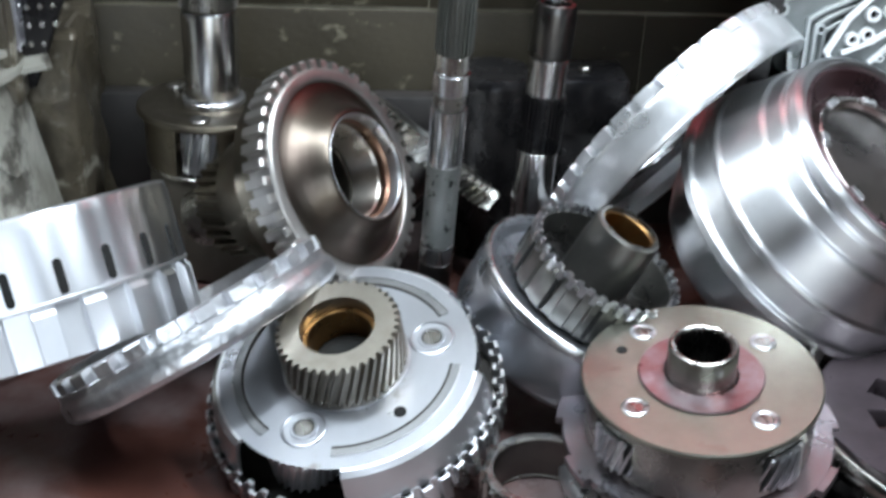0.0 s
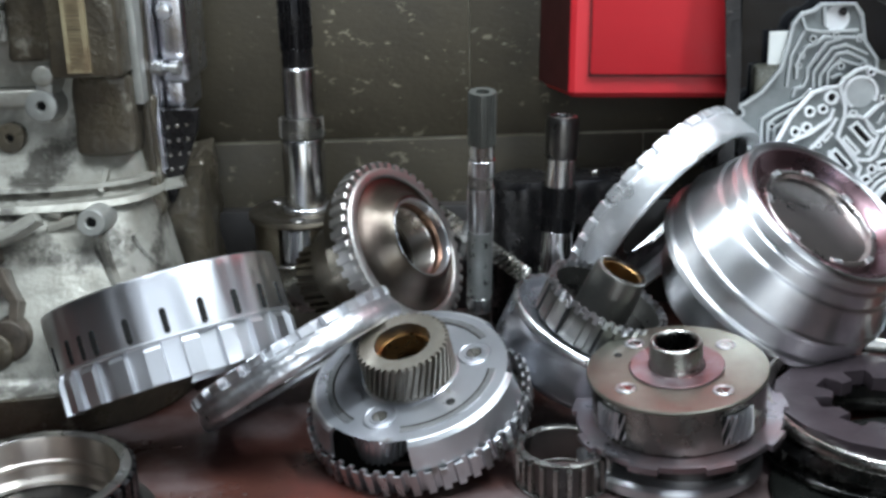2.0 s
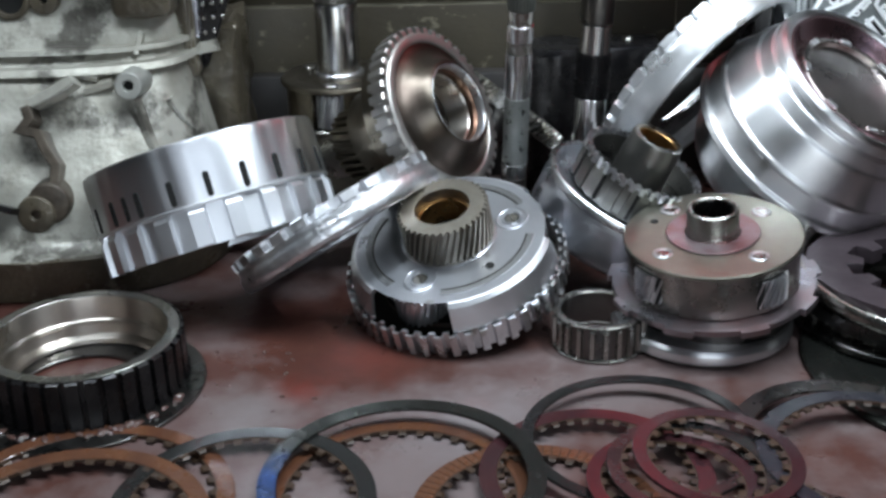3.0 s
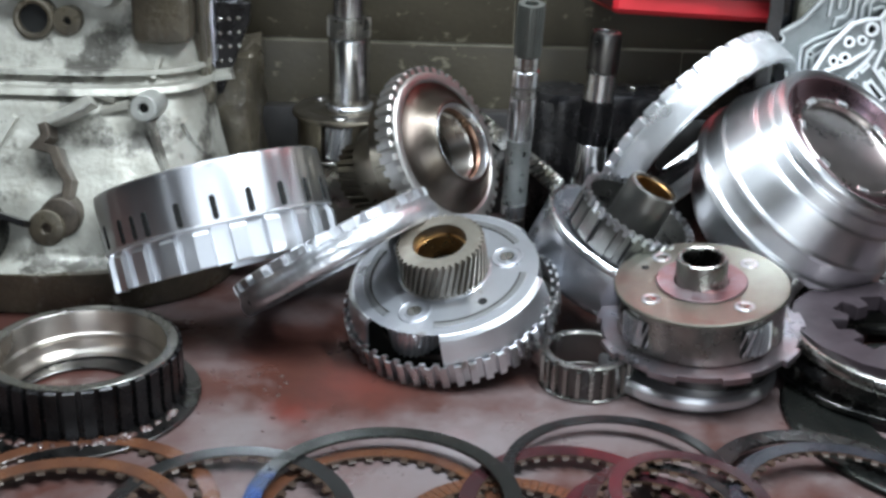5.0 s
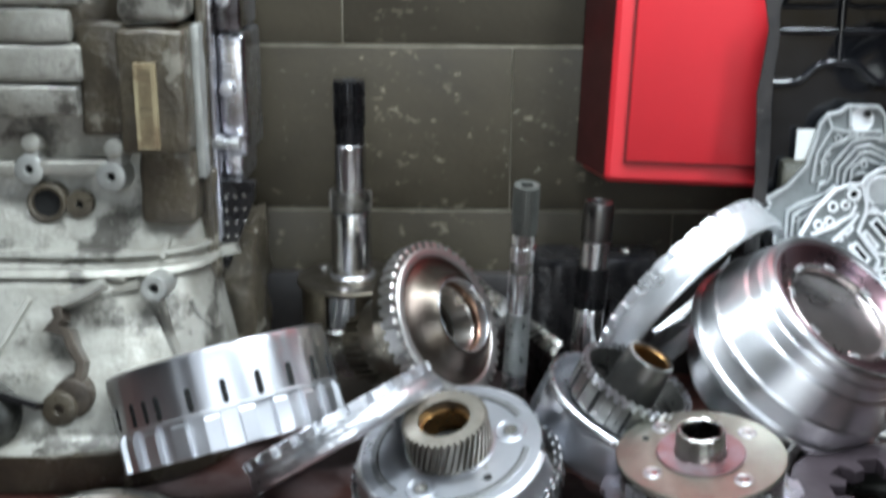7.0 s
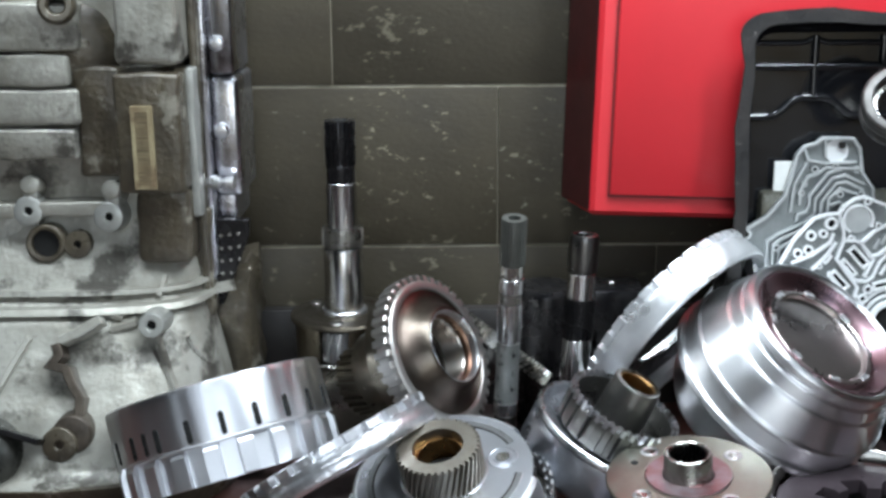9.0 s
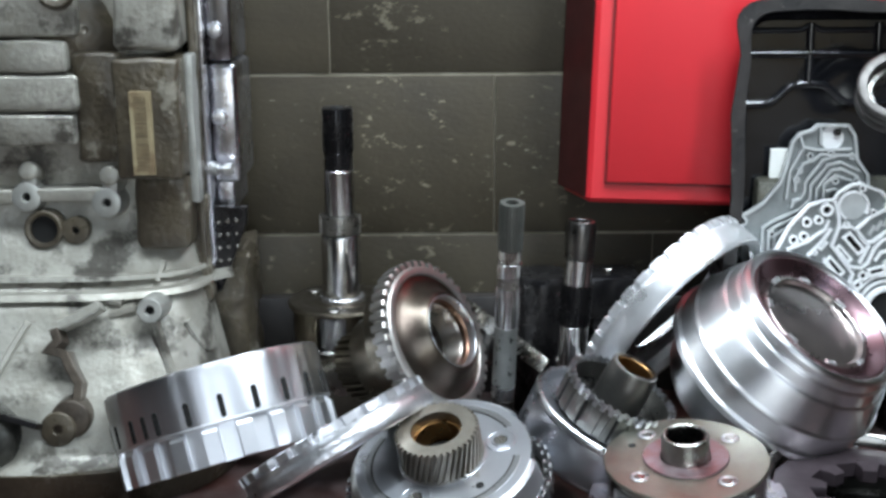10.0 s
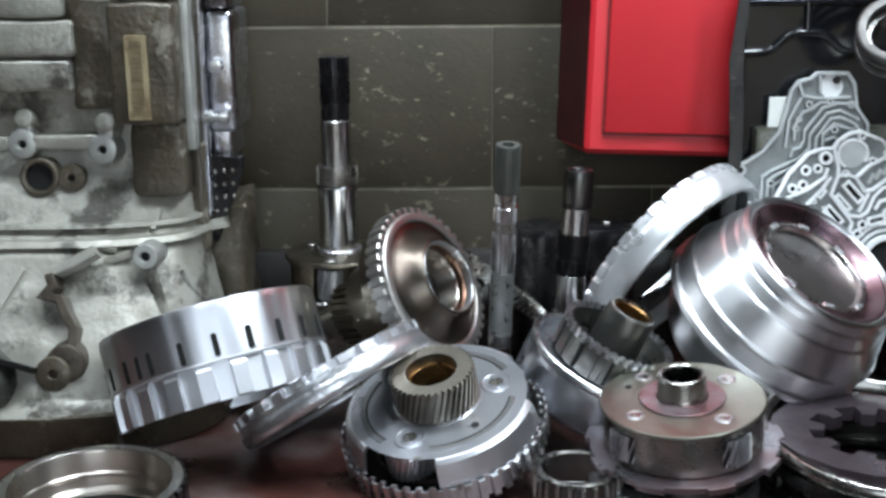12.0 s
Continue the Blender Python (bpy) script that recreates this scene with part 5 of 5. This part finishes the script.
def pocket(t, p, a, b, rot, material):
    part("pocket_wall", ridge([(-a, -b), (a, -b), (a, b), (-a, b)], 0.0028, -0.001, 0.0058, True), material, t, "", pose(*p, 0, 0, 0, rot))
    part("pocket", prism([(-a, -b), (a, -b), (a, b), (-a, b)], 0.0002, 0.0009, 0), M_HOLE, t, "dark opening", pose(*p, 0, 0, 0, rot))


def bright_valve_body():
    t = thing("valve_body", "bright cast aluminium valve body with maze of oil channels", "valve body", pose(0.442, 0.950, 0.234, 83, 0, -3))
    v = plate_map(4334, 4100, 198, 396)
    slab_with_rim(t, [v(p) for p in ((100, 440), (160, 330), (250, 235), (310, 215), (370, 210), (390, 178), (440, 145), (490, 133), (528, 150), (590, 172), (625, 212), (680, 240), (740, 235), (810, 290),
                                      (860, 262), (930, 330), (925, 480), (890, 600), (845, 690), (790, 760), (740, 830), (640, 870), (500, 800), (300, 640), (150, 520))], M_CASTWHITE, base=M_SHADED_FLOOR)
    for path in (((370, 215), (395, 300), (395, 335), (365, 420), (430, 500), (470, 550), (452, 610)), ((430, 500), (470, 520), (510, 522), (540, 500), (570, 430), (610, 390), (680, 380), (760, 410), (840, 480), (870, 540)),
                 ((575, 490), (600, 450), (650, 440), (715, 470), (750, 520), (760, 610)), ((615, 220), (670, 290), (690, 310), (672, 345), (720, 385), (770, 370), (815, 340)), ((395, 335), (440, 330), (480, 345), (540, 420), (500, 500)),
                 ((700, 290), (760, 245)), ((810, 300), (780, 330)), ((330, 480), (400, 560), (440, 600)), ((150, 440), (250, 400), (330, 345), (345, 300)), ((250, 470), (320, 400), (360, 340)), ((600, 560), (680, 540), (740, 560))):
        part("channel_wall", ridge([v(p) for p in path], 0.0034, -0.001, 0.0060), M_CASTWHITE, t, "channel wall")
    part("channel_wall", ridge([v(p) for p in ((480, 345), (540, 290), (620, 250), (665, 320), (560, 400), (520, 405))], 0.0034, -0.001, 0.0060, True), M_CASTWHITE, t, "channel wall")
    for i in range(3):
        part("valve_land", ridge([v((540 + 34 * i, 370 - 20 * i)), v((565 + 34 * i, 325 - 20 * i))], 0.004, -0.001, 0.0045), M_CASTGREY, t)
    for x, y, a, b, rot in ((470, 410, 0.0125, 0.0042, -48), (380, 520, 0.0115, 0.0045, -47), (425, 458, 0.010, 0.0022, -48), (585, 537, 0.0085, 0.0036, 15), (318, 415, 0.0048, 0.0024, 50), (497, 602, 0.0040, 0.0036, 30)):
        pocket(t, v((x, y)), a, b, rot, M_CASTWHITE)
    for x, y, r in ((180, 395, 13), (230, 378, 13), (240, 312, 14), (298, 303, 12), (333, 255, 18), (430, 325, 10), (500, 155, 10), (557, 265, 9), (625, 235, 9), (692, 310, 9), (720, 472, 12), (640, 508, 14), (520, 558, 13), (283, 452, 8), (812, 372, 10)):
        hole_boss(t, v((x, y)), r / 4334, M_CASTWHITE)
    x, y = v((645, 718))
    for r, wd in ((0.0245, 0.006), (0.0330, 0.003), (0.0400, 0.003)):
        part("bore_ring", ridge(arc(r, 0, 360, 40, x, y)[:-1], wd, -0.001, 0.007 if r < 0.03 else 0.004, True), M_CASTWHITE, t, "ring round the main bore")
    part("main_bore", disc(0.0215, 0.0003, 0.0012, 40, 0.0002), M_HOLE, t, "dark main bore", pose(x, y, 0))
    x, y = v((460, 238))
    part("cup", disc(0.0150, 0.0002, 0.0010, 32, 0.0002), M_CASTGREY, t, "shallow grey cup", pose(x, y, 0))
    part("cup_wall", ridge(arc(0.0160, -30, 240, 24, x, y), 0.003, -0.001, 0.006), M_CASTWHITE, t)


bright_valve_body()


def grey_valve_body():
    t = thing("valve_body", "dull grey cast valve body standing behind the bright one", "valve body", pose(0.384, 0.974, 0.252, 85, 0, -2))
    v = plate_map(1565, 1500, 1308, 299)
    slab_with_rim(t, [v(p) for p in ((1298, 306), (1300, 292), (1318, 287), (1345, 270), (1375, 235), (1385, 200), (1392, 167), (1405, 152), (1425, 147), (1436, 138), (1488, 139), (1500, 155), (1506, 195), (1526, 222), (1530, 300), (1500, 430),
                                      (1420, 440), (1340, 420), (1322, 330))], M_CASTGREY, 0.010, 0.0036, 0.006, M_SHADED_FLOOR)
    for path in (((1346, 400), (1347, 312), (1365, 300), (1410, 281), (1427, 265), (1427, 240), (1455, 205), (1478, 200), (1512, 215)), ((1356, 400), (1357, 318), (1372, 308), (1415, 290), (1438, 268), (1438, 246), (1462, 214), (1480, 211), (1508, 224), (1516, 250)),
                 ((1395, 278), (1398, 266), (1411, 262), (1417, 250), (1417, 235), (1447, 196), (1470, 190)), ((1400, 250), (1401, 224), (1413, 203), (1430, 197), (1443, 187), (1500, 189)), ((1450, 268), (1450, 240), (1470, 222), (1500, 232)),
                 ((1367, 400), (1368, 326), (1390, 312)), ((1405, 155), (1412, 175), (1440, 180), (1495, 178)), ((1440, 142), (1442, 170)), ((1455, 250), (1470, 245), (1480, 252), (1500, 245)), ((1385, 262), (1390, 215), (1410, 178))):
        part("channel_wall", ridge([v(p) for p in path], 0.0030, -0.001, 0.0058), M_CASTGREY, t, "channel wall")
    for x, y, r in ((1309, 300, 5.5), (1424, 190, 3.6), (1460, 186, 3.6), (1497, 190, 3.6), (1402, 230, 3.4), (1470, 232, 3.4), (1507, 232, 3.4), (1363, 323, 3.6), (1407, 215, 3)):
        hole_boss(t, v((x, y)), r / 1565, M_CASTGREY)
    part("cup", disc(0.013, 0.0002, 0.0010, 32, 0.0002), M_CASTWHITE, t, "polished cup", pose(*v((1462, 160)), 0))
    part("check_screw", disc(0.0042, 0.0, 0.0045, 20), M_BLACKGEAR, t, "dark screw", pose(*v((1470, 150)), 0))
    c = thing("card_sheet", "pale plain card standing behind the valve body", "card", pose(0.424, 0.984, 0.254, 1, 0, 0))
    part("sheet", box(-0.008, 0.030, 0.0, 0.003, -0.253, 0.078, 0.0005), M_PAPER, c)


grey_valve_body()


def greasy_parts():
    t = thing("splined_clutch_drum", "grey ribbed drum lying on its side by the stack", "clutch drum", axis((0.612, 0.880, 0.046), (0.42, 0.30, 0.85)))
    part("ribbed_wall", toothed(36, 0.036, 0.0425, 0.046, -0.020, 0.035, duty=0.55, land=0.8), M_CASTGREY, t, "ribbed wall")
    part("floor_disc", disc(0.037, -0.018, -0.014), M_DARK, t)
    t = thing("greasy_bearing_hub", "black greasy bearing hub behind the polished drum", "hub", axis((0.592, 0.945, 0.060), (-0.2, -0.6, 0.77)))
    part("body", toothed(14, 0.018, 0.040, 0.046, -0.055, 0.030, duty=0.5, land=0.6), M_BLACKGEAR, t)
    part("cap", lathe([(0.018, 0.030), (0.036, 0.030), (0.033, 0.042), (0.022, 0.046), (0.018, 0.044)], 32), M_BLACKGEAR, t, "oily cap ring")


greasy_parts()


def bench_marks():
    rng = random.Random(11)
    t = tagged(new("oil_drops"), "small clear oil drops on the bench top", "oil drops", kind="stuff")
    bm = bmesh.new()
    for _ in range(38):
        x, y, r = rng.gauss(-0.13, 0.045), rng.gauss(0.62, 0.05), rng.uniform(0.0006, 0.0022)
        bmesh.ops.create_icosphere(bm, subdivisions=2, radius=1, matrix=Matrix.LocRotScale((x, y, 0.0002), Euler((0, 0, rng.uniform(0, 3))), (r * rng.uniform(0.8, 1.8), r, r * 0.4)))
    for _ in range(46):
        a, r = rng.uniform(-150, -15), rng.uniform(0.0012, 0.0034)
        x, y = -0.2650 + 0.0905 * math.cos(radians(a)) + rng.gauss(0, 0.002), 0.610 + 0.0905 * math.sin(radians(a)) + rng.gauss(0, 0.002)
        bmesh.ops.create_icosphere(bm, subdivisions=2, radius=1, matrix=Matrix.LocRotScale((x, y, 0.0042), Euler((0, 0, rng.uniform(0, 3))), (r * rng.uniform(0.9, 2.0), r, r * 0.6)))
    part("drop", bm, M_DROP, t)


M_DROP = mat("oily_drop", (0.10, 0.06, 0.05), (0.07, 0.035, 0.03), rough=0.04, scale=60, bump=0, coat=1.0)
bench_marks()
